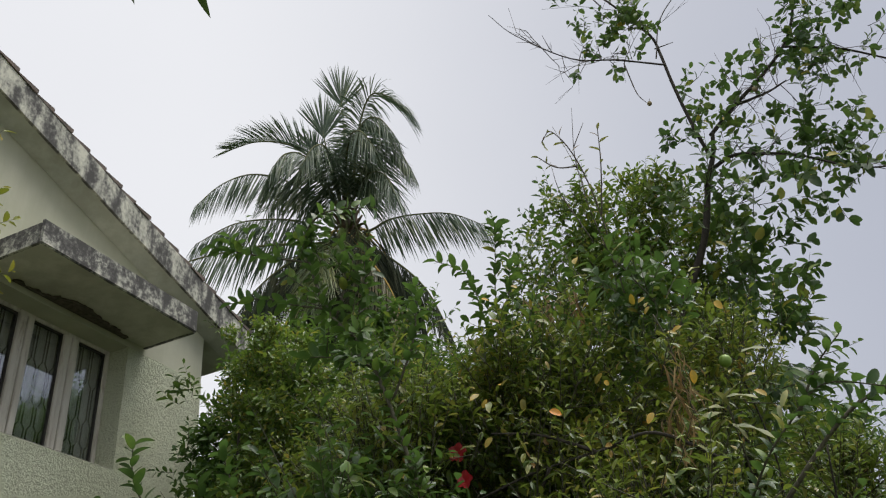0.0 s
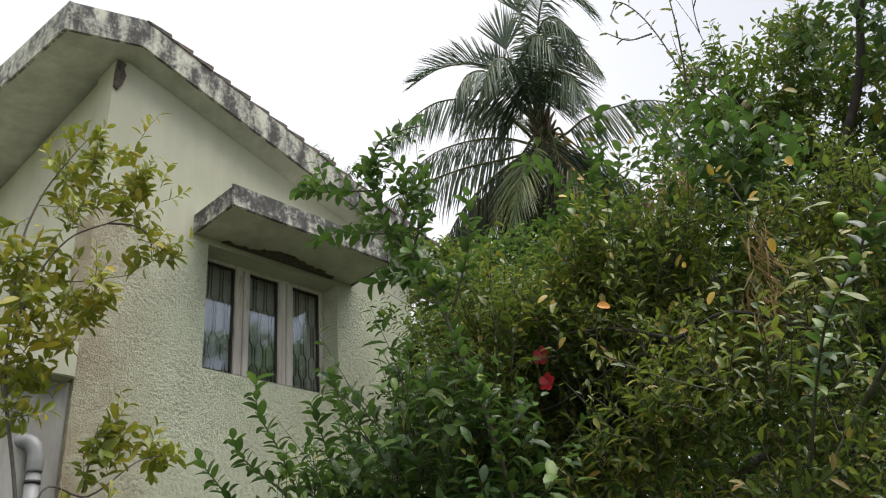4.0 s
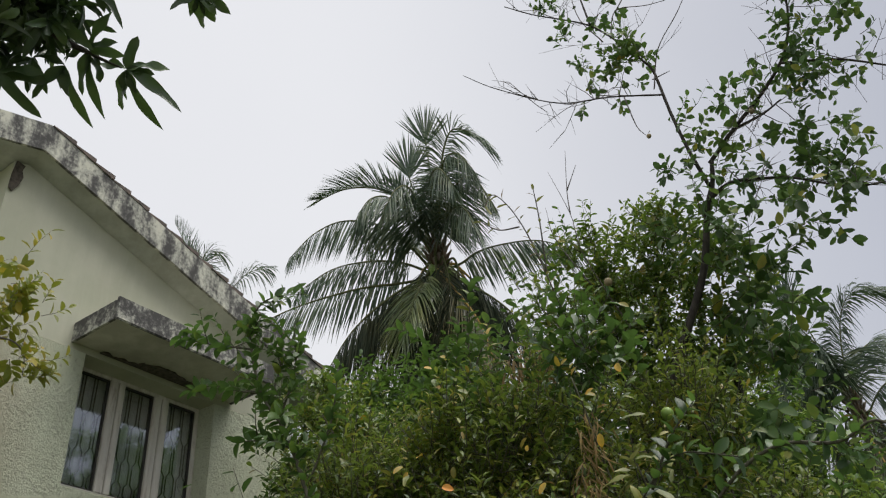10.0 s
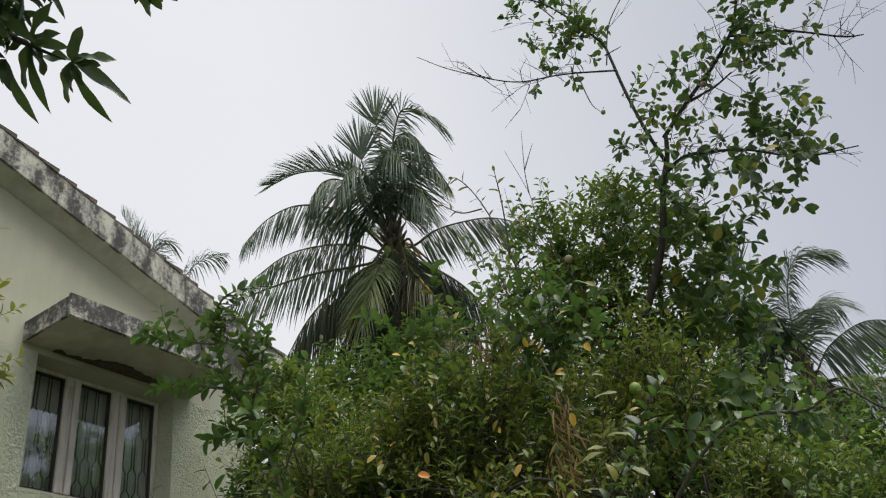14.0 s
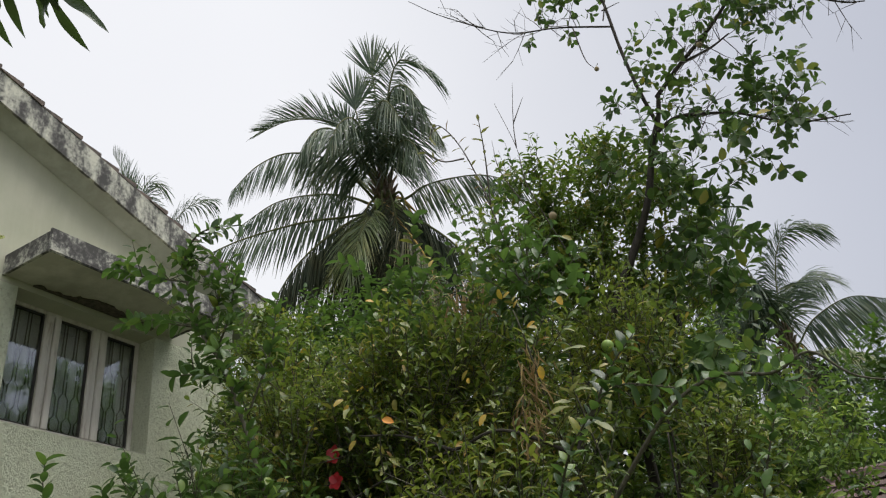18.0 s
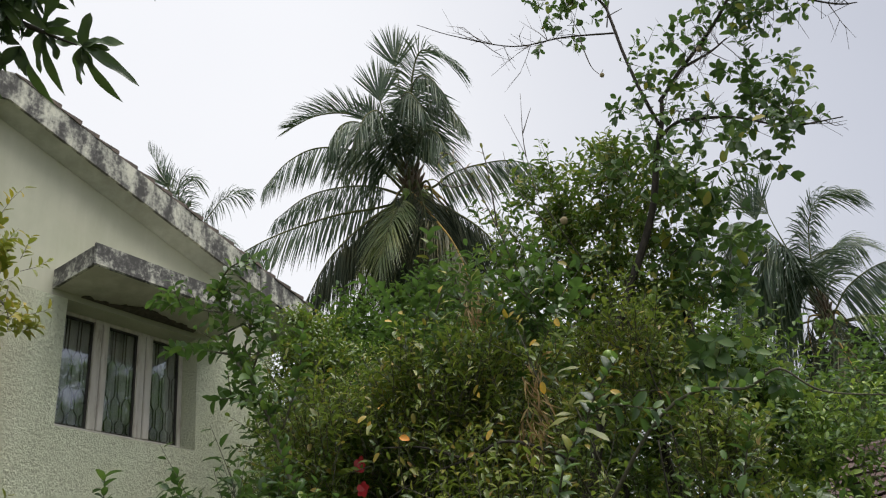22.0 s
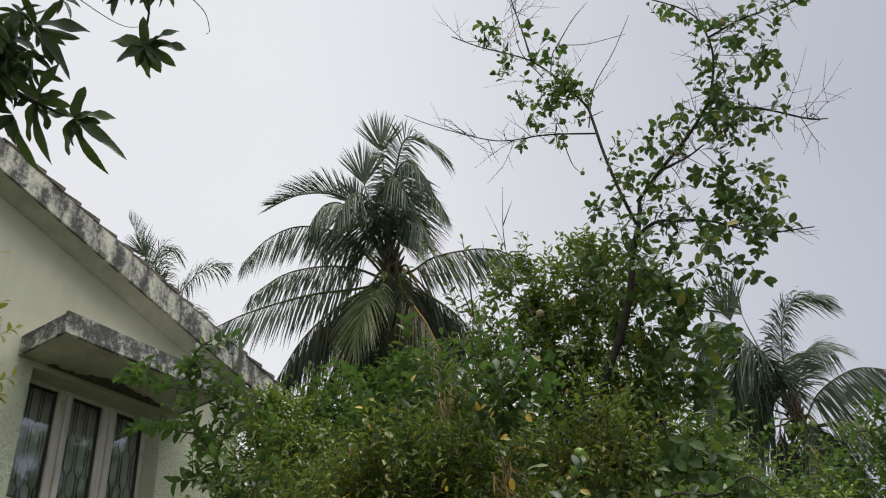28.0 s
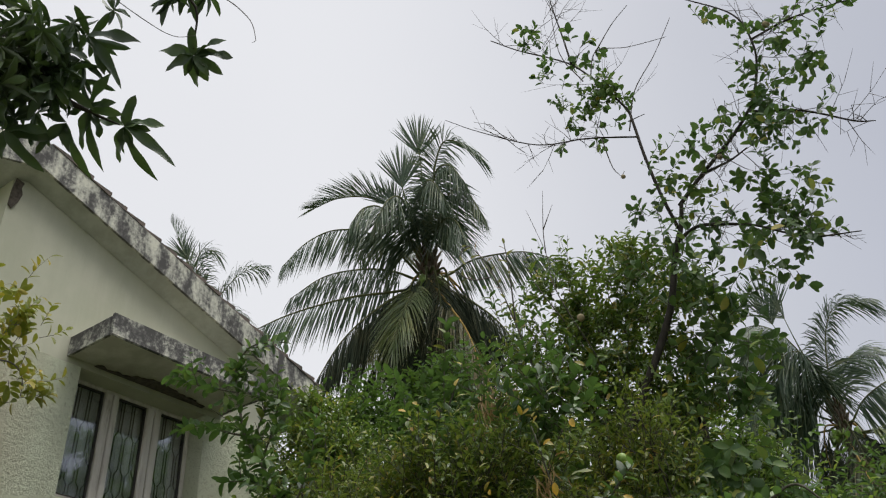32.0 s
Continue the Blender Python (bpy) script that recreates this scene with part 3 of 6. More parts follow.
# sunshade over the window
shade = thing("window_sunshade", (-4.4, 6.8, 6.2), "concrete window sunshade blackened along its edge", "sunshade")
tagged(shade, kind="structure")
UND = 6.20


def shade_part(name, bm, mat, label=""):
    ob = part(name, bm, mat, shade, label)
    ob.matrix_parent_inverse = Matrix.Translation(-shade.location)
    return ob


bm = bmesh.new()
box(bm, WALL_X + 0.004, 5.70, UND, -4.06, 7.93, UND + 0.19)
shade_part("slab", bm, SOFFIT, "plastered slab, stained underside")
bm = bmesh.new()
box(bm, -4.058, 5.665, UND - 0.012, -4.02, 7.955, UND + 0.265, 0.012)
shade_part("front_edge", bm, EDGE_DARK, "blackened painted edge")
for y in (5.665, 7.932):
    bm = bmesh.new()
    prism(bm, [(WALL_X + 0.004, UND - 0.01), (-4.06, UND - 0.01), (-4.06, UND + 0.225), (WALL_X + 0.004, UND + 0.225)], "y", y, y + 0.033)
    shade_part("side_edge", bm, EDGE_DARK)
# plaster fallen off in a ragged patch over the window head
bm = bmesh.new()
rng = random.Random(3)
ring = [bm.verts.new((WALL_X + 0.008, y, UND - 0.004)) for y in (7.62, 6.02)]
for k in range(44):
    t = k / 43
    deep = 0.035 + 0.15 * math.sin(math.pi * min(1, t * 0.75 + 0.18)) ** 2 * (0.5 + t) * (1 if t > 0.28 else 0.3) * (1 if t < 0.96 else 0.4)
    deep += 0.05 * noise.noise(Vector((t * 13, 0.3, 0))) + 0.028 * noise.noise(Vector((t * 41, 2.3, 0)))
    ring.append(bm.verts.new((WALL_X + 0.012 + max(0.012, deep), 6.03 + 1.58 * t, UND - 0.004)))
bm.faces.new(ring)
ext = bmesh.ops.extrude_face_region(bm, geom=bm.faces[:])
bmesh.ops.translate(bm, vec=(0, 0, -0.012), verts=[v for v in ext["geom"] if isinstance(v, bmesh.types.BMVert)])
shade_part("bare_patch", bm, SPALL, "ragged patch of fallen plaster")

# window
win = thing("window_1", (-5.0, 6.8, OZ0), "three-light casement window in worn pale paint with an iron grille", "window", kind="structure")


def win_part(name, bm, mat, label="", parent=None, smooth=False):
    ob = part(name, bm, mat, parent or win, label, smooth)
    if parent is None:
        ob.matrix_parent_inverse = Matrix.Translation(-win.location)
    return ob


GX = -5.10
LIGHTS = [(5.98, 6.40), (6.59, 7.01), (7.215, 7.635)]
bm = bmesh.new()
for y0, y1, z0, z1 in ((OY0 + 0.003, LIGHTS[0][0], OZ0 + 0.08, OZ1), (LIGHTS[2][1], OY1 - 0.003, OZ0 + 0.08, OZ1), (LIGHTS[0][0], LIGHTS[2][1], OZ1 - 0.07, OZ1), (LIGHTS[0][0], LIGHTS[2][1], OZ0 + 0.08, OZ0 + 0.13)):
    box(bm, GX - 0.06, y0, z0, GX + 0.035, y1, z1, 0.004)
win_part("window_frame", bm, FRAME, "weathered pale frame")
for k in range(2):
    ya, yb = LIGHTS[k][1], LIGHTS[k + 1][0]
    cut = ya + (yb - ya) * (0.56 if k == 0 else 0.52)
    bm = bmesh.new()
    box(bm, GX - 0.06, ya, OZ0 + 0.13, GX + 0.045, cut - 0.006, OZ1 - 0.07, 0.006)
    box(bm, GX - 0.06, cut - 0.006, OZ0 + 0.13, GX + 0.022, cut + 0.006, OZ1 - 0.07)
    box(bm, GX - 0.06, cut + 0.006, OZ0 + 0.13, GX + 0.050, yb, OZ1 - 0.07, 0.006)
    win_part("mullion", bm, FRAME)
for k in range(3):
    y0, y1 = LIGHTS[k]
    light = y1 - y0
    z0, z1 = OZ0 + 0.13, OZ1 - 0.07
    bm = bmesh.new()
    t = 0.022
    for q in ((y0 + 0.001, y0 + t, z0, z1), (y1 - t, y1 - 0.001, z0, z1), (y0 + t, y1 - t, z1 - t, z1), (y0 + t, y1 - t, z0, z0 + t)):
        box(bm, GX - 0.02, q[0], q[2], GX + 0.015, q[1], q[3])
    win_part("casement", bm, IRON, "dark inner casement rim")
    bm = bmesh.new()
    box(bm, GX - 0.006, y0 + t, z0 + t, GX, y1 - t, z1 - t)
    pane = win_part("pane", bm, GLASS, "reflecting window glass")
    pane.visible_shadow = False
    # grille: upright bars that swing apart and together into long hexagons
    pieces = []
    cols = 5
    w = (light - 2 * t) / cols
    for c in range(cols + 1):
        line = []
        flip = 1 if c % 2 else -1
        for za, zb in ((0.01, 0.02), (0.07, 0.16), (0.21, 0.42), (0.48, 0.86), (0.92, z1 - z0)):
            line += [(GX - 0.05, y0 + t + c * w + flip * w * 0.25, z0 + za), (GX - 0.05, y0 + t + c * w + flip * w * 0.25, z0 + zb)]
            flip = -flip
        pieces.append(tube(line, 0.008, 0.008, 6))
    v, fc = joined(pieces)
    g = link_mesh("grille", v, fc, IRON, win, "wrought iron grille")
    g.matrix_parent_inverse = Matrix.Translation(-win.location)
# unseen board added behind the curtain, dark in colour as the unlit room
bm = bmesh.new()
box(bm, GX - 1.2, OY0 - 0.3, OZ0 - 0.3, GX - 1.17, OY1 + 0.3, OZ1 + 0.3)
house_part("room_dark_backing", bm, ROOM, "added dark backing for the unlit room")
bm = bmesh.new()
prism(bm, [(WALL_X + 0.004, OZ0 + 0.001), (WALL_X + 0.004, OZ0 + 0.012), (GX + 0.04, OZ0 + 0.078), (GX - 0.08, OZ0 + 0.078), (GX - 0.08, OZ0 + 0.001)], "y", OY0 + 0.002, OY1 - 0.002)
win_part("window_sill", bm, SMOOTH, "plastered sill")

# lower front bay: a terrace slab with cement wall and drain pipe
bm = bmesh.new()
box(bm, -9.0, 0.6, 4.27, -4.72, Y0 - 0.02, 4.62, 0.01)
house_part("terrace_slab", bm, SMOOTH, "pale terrace slab edge")
bm = bmesh.new()
box(bm, -9.0, 0.8, 0, -4.86, Y0 - 0.004, 4.268)
house_part("lower_wall", bm, GREY_WALL, "grey cement wall of the lower floor")
pipe = thing("drain_pipe", (-4.78, 4.33, 0), "grey plastic drain pipe with clamps on the cement wall", "pipe")
v, fc = tube([(-4.77, 4.33, 0), (-4.77, 4.33, 1.5), (-4.77, 4.33, 3.42)], 0.06, 0.06, 14)
o = link_mesh("pipe_shaft", v, fc, PVC, pipe)
o.matrix_parent_inverse = Matrix.Translation(-pipe.location)
v, fc = tube(smooth_path([(-4.77, 4.33, 3.40), (-4.77, 4.33, 3.52), (-4.79, 4.31, 3.62), (-4.84, 4.27, 3.67), (-4.92, 4.2, 3.68)], 6), 0.068, 0.068, 14)
o = link_mesh("elbow", v, fc, PVC, pipe)
o.matrix_parent_inverse = Matrix.Translation(-pipe.location)
for z in (0.9, 1.9, 2.75, 3.3):
    v, fc = tube([(-4.77, 4.33, z), (-4.77, 4.33, z + 0.03)], 0.066, 0.066, 14)
    o = link_mesh("clamp", v, fc, IRON, pipe)
    o.matrix_parent_inverse = Matrix.Translation(-pipe.location)

# ---- coconut palms ----
def frond(name, pts, parent, leaflet=0.95, pairs=64, mat=None, stalk=None, seed=0, sag=0.55, lean=0.55, bare=0.16, width=0.0175, even=False, tip=None, rise=0.22, comb=0.0):
    """A pinnate frond along a curve: rachis and two rows of narrow drooping leaflets in one mesh with two materials."""
    rng = np.random.default_rng(seed)
    path = smooth_path(pts, 10)
    seg = np.r_[0, np.cumsum(np.linalg.norm(np.diff(path, axis=0), axis=1))]
    total = seg[-1]
    tv, tf = tube(path, 0.035, 0.006, 5)
    s = np.repeat(np.linspace(bare, 0.995, pairs), 2) * total
    sgn = np.tile([1.0, -1.0], pairs)
    s = np.clip(s + rng.normal(0, total * 0.003, len(s)), 0, total)
    pos = np.stack([np.interp(s, seg, path[:, k]) for k in range(3)], 1)
    tan = unit(np.stack([np.interp(s, seg, np.gradient(path[:, k], seg)) for k in range(3)], 1))
    side = np.cross(tan, np.array([0, 0, 1.0]))
    weak = np.linalg.norm(side, axis=1) < 0.2
    side[weak] = np.cross(tan[weak], np.array([0.5, -0.8, 0.2]))
    side = unit(side) * sgn[:, None]
    upn = unit(np.cross(side * sgn[:, None], tan))
    q = s / total
    length = leaflet * (0.35 + 1.0 * np.sin(np.clip(np.pi * (q * 0.86 + 0.10), 0, np.pi)) ** 0.8) / 1.3 * rng.uniform(0.85, 1.1, len(s))
    if even:
        length = leaflet * 0.85 * rng.uniform(0.85, 1.1, len(s))
    way = unit(side * (1 - lean * 0.6) + tan * (lean + 0.5 * q[:, None] ** 3) + upn * rise + rng.normal(0, 0.07, (len(s), 3)))
    if comb:
        # leaflets that hang in a comb below the stalk
        way = unit(side * (0.42 - 0.25 * comb) + tan * (0.30 + 0.55 * q[:, None] ** 2) + np.array([0, 0, -comb]) + rng.normal(0, 0.06, (len(s), 3)))
    if tip:
        # the youngest frond: leaflets spread like a fan from near its tip
        ang = np.repeat(np.linspace(0.03, 0.62, pairs), 2) * sgn + rng.normal(0, 0.03, len(s))
        base_s = total * (0.97 - 0.07 * np.abs(ang) / 0.6)
        pos = np.stack([np.interp(base_s, seg, path[:, k]) for k in range(3)], 1)
        way = unit(np.array(tip[1])[None] * np.cos(ang)[:, None] + np.array(tip[0])[None] * np.sin(ang)[:, None] + rng.normal(0, 0.04, (len(s), 3)))
        length = leaflet * rng.uniform(0.9, 1.08, len(s)) * (1.08 - 0.12 * np.abs(ang))
        tan = unit(np.cross(way, np.array([0.55, -0.835, 0.0])))
    ks = np.array([0.0, 0.4, 0.75, 1.0])
    wid = np.array([0.5, 1.0, 0.75, 0.06]) * width
    droop = sag * rng.uniform(0.7, 1.3, len(s))
    centre = pos[:, None] + way[:, None] * (ks[None, :, None] * length[:, None, None]) + np.array([0, 0, -1.0]) * ((ks ** 2)[None, :, None] * (length * droop)[:, None, None])
    across = unit(tan + rng.normal(0, 0.25, tan.shape))
    lv = np.stack([centre + across[:, None] * wid[None, :, None], centre - across[:, None] * wid[None, :, None]], 2).reshape(-1, 3)
    cell = []
    for k in range(3):
        a, b2, c, d = 2 * k, 2 * k + 1, 2 * k + 3, 2 * k + 2
        cell += [(a, b2, c), (a, c, d)]
    lf = (np.array(cell)[None] + (np.arange(len(s)) * 8)[:, None, None]).reshape(-1, 3)
    ob = link_triangles(name, lv, lf, mat or PALM, parent)
    st = link_mesh("stalk", tv, tf, stalk or RACHIS, ob)
    return ob


def palm(place, right, toward, centre_h, trunk_r, specs, unit_m, label, tilt=0.83, lift=0.56, leaflet=1.05, pairs=150, seed=0, coconuts=8, skirt=9, broad=0.0175):
    """A palm. specs: fronds as (kind, points), points (across, up, towards) in steps of unit_m."""
    tree = thing("coconut_palm", place, label, "palm tree")
    off = Matrix.Translation(-tree.location)
    c = np.array(place, float) + np.array([0, 0, centre_h])
    r, f = np.array(right), np.array(toward)
    rng = np.random.default_rng(seed)
    line = [np.array(place) + np.array([-0.35, -0.15, 0]), np.array(place) + np.array([-0.15, 0.1, centre_h * 0.35]), np.array(place) + np.array([0.05, 0, centre_h * 0.75]), c + np.array([0, 0, 0.35])]
    v, fc = tube(smooth_path(line, 14), trunk_r * 1.25, trunk_r * 0.8, 14, 0.05, seed)
    o = link_mesh("trunk", v, fc, PALM_BARK, tree, "ringed grey trunk")
    o.matrix_parent_inverse = off
    for i, (kind, pts) in enumerate(specs):
        w = []
        for a, up, tw in pts:
            dz = (up * unit_m - tw * lift) / tilt
            w.append(c + r * a * unit_m + f * tw + np.array([0, 0, dz]))
        kw = dict(leaflet=leaflet, pairs=pairs, seed=seed * 50 + i, width=broad)
        if kind == "drape":
            kw.update(sag=0.35, comb=0.55, leaflet=leaflet * 1.25, pairs=int(pairs * 0.8))
        if kind == "spear":
            kw.update(lean=1.1, sag=0.02, bare=0.55, even=True)
        if kind == "up":
            kw.update(lean=0.8, sag=0.25, rise=0.55, leaflet=leaflet * 1.05)
        if kind == "":
            kw.update(sag=0.75, leaflet=leaflet * 1.15)
        if kind == "old":
            kw.update(mat=PALM_DRY, stalk=RACHIS_OLD, sag=0.6, comb=0.4, leaflet=leaflet * 1.1)
        if kind == "hang":
            kw.update(sag=0.22, comb=0.95, leaflet=leaflet * 1.02, pairs=int(pairs * 0.62))
        if kind == "spear":
            kw.update(tip=(r, np.array([0, 0, 1.0])), pairs=24, leaflet=leaflet * 1.28)
        if kind == "fan":
            kw.update(lean=1.1, sag=0.05, bare=0.55, even=True, tip=(unit(r * 0.85 + np.array([0, 0, 0.5])), unit(np.array([0, 0, 0.85]) - r * 0.5)), pairs=16, leaflet=leaflet * 0.9)
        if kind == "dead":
            kw.update(sag=0.5, comb=0.8, mat=PALM_DEAD_SHADED, leaflet=leaflet * 0.95)
        if kind in ("pale", "hangp"):
            kw.update(sag=0.7, lean=0.6, mat=PALM_YOUNG, leaflet=leaflet * (1.05 if kind == "pale" else 1.0))
        o = frond("frond", w, tree, **kw)
        o.matrix_parent_inverse = off
        if kind == "old":
            tagged(o, "yellowing old frond")
    # dead fronds hang round the trunk; their colour carries the crown's shade
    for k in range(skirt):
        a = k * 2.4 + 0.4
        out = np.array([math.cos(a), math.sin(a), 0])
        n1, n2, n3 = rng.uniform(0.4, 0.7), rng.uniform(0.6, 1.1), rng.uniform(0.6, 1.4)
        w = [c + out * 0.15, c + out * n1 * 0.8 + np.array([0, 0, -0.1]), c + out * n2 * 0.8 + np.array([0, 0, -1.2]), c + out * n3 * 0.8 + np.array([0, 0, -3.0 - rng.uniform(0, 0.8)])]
        o = frond("withered_frond", w, tree, leaflet=leaflet * 0.75, pairs=pairs, seed=seed * 50 + 30 + k, sag=1.3, mat=PALM_DEAD_SHADED, stalk=RACHIS_OLD if k % 4 == 0 else RACHIS)
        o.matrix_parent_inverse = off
    pieces = []
    for k in range(26):
        a = k * 2.4
        h = -0.35 + 0.95 * k / 26
        out = np.array([math.cos(a), math.sin(a), 0])
        p0 = c + out * trunk_r * 0.7 + np.array([0, 0, h])
        pieces.append(tube(smooth_path([p0, p0 + out * 0.08 + np.array([0, 0, 0.22]), p0 + out * 0.20 + np.array([0, 0, 0.42])], 3), 0.06, 0.02, 5))
    v, fc = joined(pieces)
    o = link_mesh("crown_fibre", v, fc, HUSK, tree, "brown fibrous leaf bases")
    o.matrix_parent_inverse = off
    for k in range(coconuts):
        a = rng.uniform(0, 6.28)
        bm = bmesh.new()
        bmesh.ops.create_icosphere(bm, subdivisions=2, radius=0.12)
        for vv in bm.verts:
            vv.co.z *= 1.25
            vv.co += Vector(c + np.array([math.cos(a) * 0.34, math.sin(a) * 0.34, -0.25 - 0.25 * rng.random()]))
        o = part("coconut", bm, FRUIT, tree, smooth=True)
        o.matrix_parent_inverse = off
    return tree


R_A, F_A = (0.835, 0.550, 0), (0.550, -0.835, 0)
SPECS_A = [
    ("spear", [(-5, 68, 0), (2, 190, 0), (-2, 310, 0), (-8, 402, 0)]),
    ("spear", [(-21, 69, 0.3), (-48, 180, 0.3), (-64, 250, 0.3), (-70, 285, 0.3)]),
    ("fan", [(-22, 52, 0.3), (-84, 142, 0.5), (-91, 187, 0.5), (-98, 223, 0.5)]),
    ("up", [(-14, 51, 0), (-60, 130, 0.2), (-110, 203, 0.3), (-180, 240, 0.5), (-265, 240, 0.8), (-335, 215, 0.9)]),
    ("drape", [(-18, 43, 0.2), (-75, 150, 0.6), (-130, 205, 0.9), (-180, 205, 1.2), (-215, 165, 1.4)]),
    ("hang", [(-30, 5, 0), (-95, 80, 0.3), (-165, 130, 0.5), (-267, 150, 0.8), (-350, 122, 1.0), (-415, 62, 1.2)]),
    ("hang", [(-28, -12, 0), (-110, 18, -0.2), (-212, 28, -0.4), (-334, 12, -0.6), (-445, -45, -0.8)]),
    ("hang", [(-37, -29, 0), (-120, -32, 0.3), (-234, -34, 0.6), (-378, -57, 0.9), (-470, -85, 1.1), (-540, -118, 1.2)]),
    ("", [(-7, 33, 0.2), (24, 185, 0.6), (38, 300, 0.9), (72, 385, 1.1), (118, 382, 1.3), (172, 338, 1.5)]),
    ("drape", [(-5, 40, 0), (15, 200, 0.5), (45, 300, 1.0), (85, 310, 1.5), (120, 260, 1.9)]),
    ("drape", [(0, 40, 0), (45, 170, 0.5), (90, 240, 1.0), (130, 230, 1.5), (160, 170, 1.8)]),
    ("drape", [(-8, 40, 0), (-5, 180, 0.6), (5, 260, 1.2), (30, 265, 1.8), (60, 215, 2.2)]),
    ("drape", [(-10, 40, 0), (-40, 170, 0.6), (-70, 230, 1.1), (-105, 220, 1.6), (-135, 170, 1.9)]),
    ("drape", [(0, 40, 0), (30, 120, 0.6), (60, 160, 1.2), (90, 150, 1.8), (105, 100, 2.2)]),
    ("up", [(-7, 33, 0), (20, 180, -0.4), (50, 280, -0.8), (85, 300, -1.1)]),
    ("hang", [(16, -10, 0), (69, 5, 0.1), (124, 34, 0.2), (203, 50, 0.4), (300, 52, 0.6), (410, 15, 0.7)]),
    ("pale", [(-22, -2, 0.3), (-56, -42, 0.8), (-89, -98, 1.1), (-106, -154, 1.2)]),
    ("old", [(-1, -4, 0.3), (51, -66, 0.8), (98, -134, 1.1), (125, -227, 1.2)]),
    ("dead", [(-28, -25, 0), (-104, -65, 0.4), (-206, -124, 0.7), (-296, -216, 0.9)]),
    ("dead", [(-29, -33, 0), (-82, -93, 0.2), (-150, -180, 0.3), (-215, -290, 0.4)]),
    ("dead", [(14, -28, 0), (87, -65, 0.2), (154, -125, 0.3), (197, -226, 0.4)]),
    ("dead", [(-4, -43, 0), (24, -113, 0.5), (61, -218, 0.7), (72, -344, 0.7)]),
    ("dead", [(-21, -42, 0), (-49, -123, 0.5), (-87, -238, 0.6), (-124, -360, 0.6)]),
    ("dead", [(-28, -25, 0), (-123, -83, -0.8), (-220, -182, -1.2), (-276, -311, -1.3)]),
    ("dead", [(6, -27, 0), (88, -98, -0.8), (151, -210, -1.2), (154, -343, -1.3)]),
    ("dead", [(20, -25, 0), (120, -70, 0.3), (205, -140, 0.5), (262, -250, 0.6)]),
    ("dead", [(-30, -20, 0), (-140, -60, 0.6), (-245, -130, 0.9), (-330, -240, 1.0)]),
    ("", [(-25, 17, 0), (-98, 76, -0.9), (-180, 102, -1.6), (-248, 49, -2.2)]),
]
palm((-5.14, 13.6, 0), R_A, F_A, 11.3, 0.17, SPECS_A, 0.0071, "tall coconut palm with arching fronds and old drooping ones", tilt=0.75, seed=1, leaflet=0.86, pairs=125, skirt=12, broad=0.0155)
SPECS_B = [
    ("spear", [(-5, 30, 0), (-35, 120, 0), (-60, 190, 0), (-78, 235, 0)]),
    ("fan", [(0, 30, 0), (-25, 130, 0), (-38, 200, 0), (-42, 240, 0)]),
    ("", [(3, 8, 0), (8, 60, 0.2), (14, 115, 0.3), (38, 181, 0.4), (75, 218, 0.5), (130, 212, 0.6)]),
    ("hang", [(20, 0, 0), (66, 40, 0.2), (145, 63, 0.4), (218, 42, 0.5)]),
    ("hangp", [(22, -20, 0), (60, -18, 0.4), (110, -30, 0.7), (150, -50, 0.9), (190, -85, 1.0)]),
    ("hang", [(20, -20, 0), (80, -35, -0.3), (140, -75, -0.5), (180, -140, -0.6)]),
    ("old", [(0, -15, 0.3), (6, -40, 0.8), (14, -75, 1.2), (20, -115, 1.3)]),
    ("drape", [(-8, 20, 0), (-35, 100, 0.4), (-75, 165, 0.8), (-120, 185, 1.1), (-160, 165, 1.3)]),
    ("drape", [(-5, 25, 0), (-20, 115, 0.5), (-50, 185, 0.9), (-90, 220, 1.2), (-130, 225, 1.4)]),
    ("drape", [(-10, 15, 0), (-55, 75, 0.5), (-105, 110, 0.9), (-150, 95, 1.3), (-180, 50, 1.5)]),
    ("hang", [(-15, 10, 0), (-70, 40, 0.3), (-130, 42, 0.5), (-188, 5, 0.7)]),
    ("hang", [(-20, -5, 0), (-75, -3, 0.4), (-130, -25, 0.6), (-185, -80, 0.7)]),
    ("dead", [(-12, -18, 0), (-41, -53, 0.5), (-80, -106, 0.7), (-105, -164, 0.7)]),
    ("dead", [(-1, -21, 0), (-12, -92, -0.4), (-17, -159, -0.5), (-37, -220, -0.5)]),
    ("dead", [(10, -24, 0), (38, -62, 0.3), (62, -119, 0.5), (58, -191, 0.5)]),
    ("", [(5, 15, 0), (30, 75, -0.8), (75, 110, -1.6), (125, 90, -2.2)]),
    ("drape", [(-3, 25, 0), (-8, 100, 0.6), (-30, 150, 1.0), (-65, 150, 1.4), (-90, 105, 1.6)]),
]
palm((0.20, 26.96, -0.05), (0.994, 0.10, 0), (0.10, -0.994, 0), 10.45, 0.16, SPECS_B, 0.0138, "coconut palm behind the neighbouring roof", tilt=0.80, lift=0.40, leaflet=1.35, pairs=140, seed=2, skirt=9, broad=0.021)
SPECS_C = [
    ("fan", [(9, -49, 0), (-13, 7, 0), (-29, 54, 0), (-39, 71, 0)]),
    ("up", [(9, -49, 0), (-21, 30, 0), (-54, 101, 0), (-79, 142, 0)]),
    ("", [(9, -49, 0), (-11, 43, 0), (-3, 87, 0), (27, 84, 0)]),
    ("", [(20, -48, 0), (56, 8, 0), (89, 46, 0), (131, 60, 0)]),
    ("", [(3, -49, 0), (-49, -31, 0), (-91, -46, 0)]),
    ("", [(21, -54, 0), (66, -44, 0), (108, -70, 0)]),
]
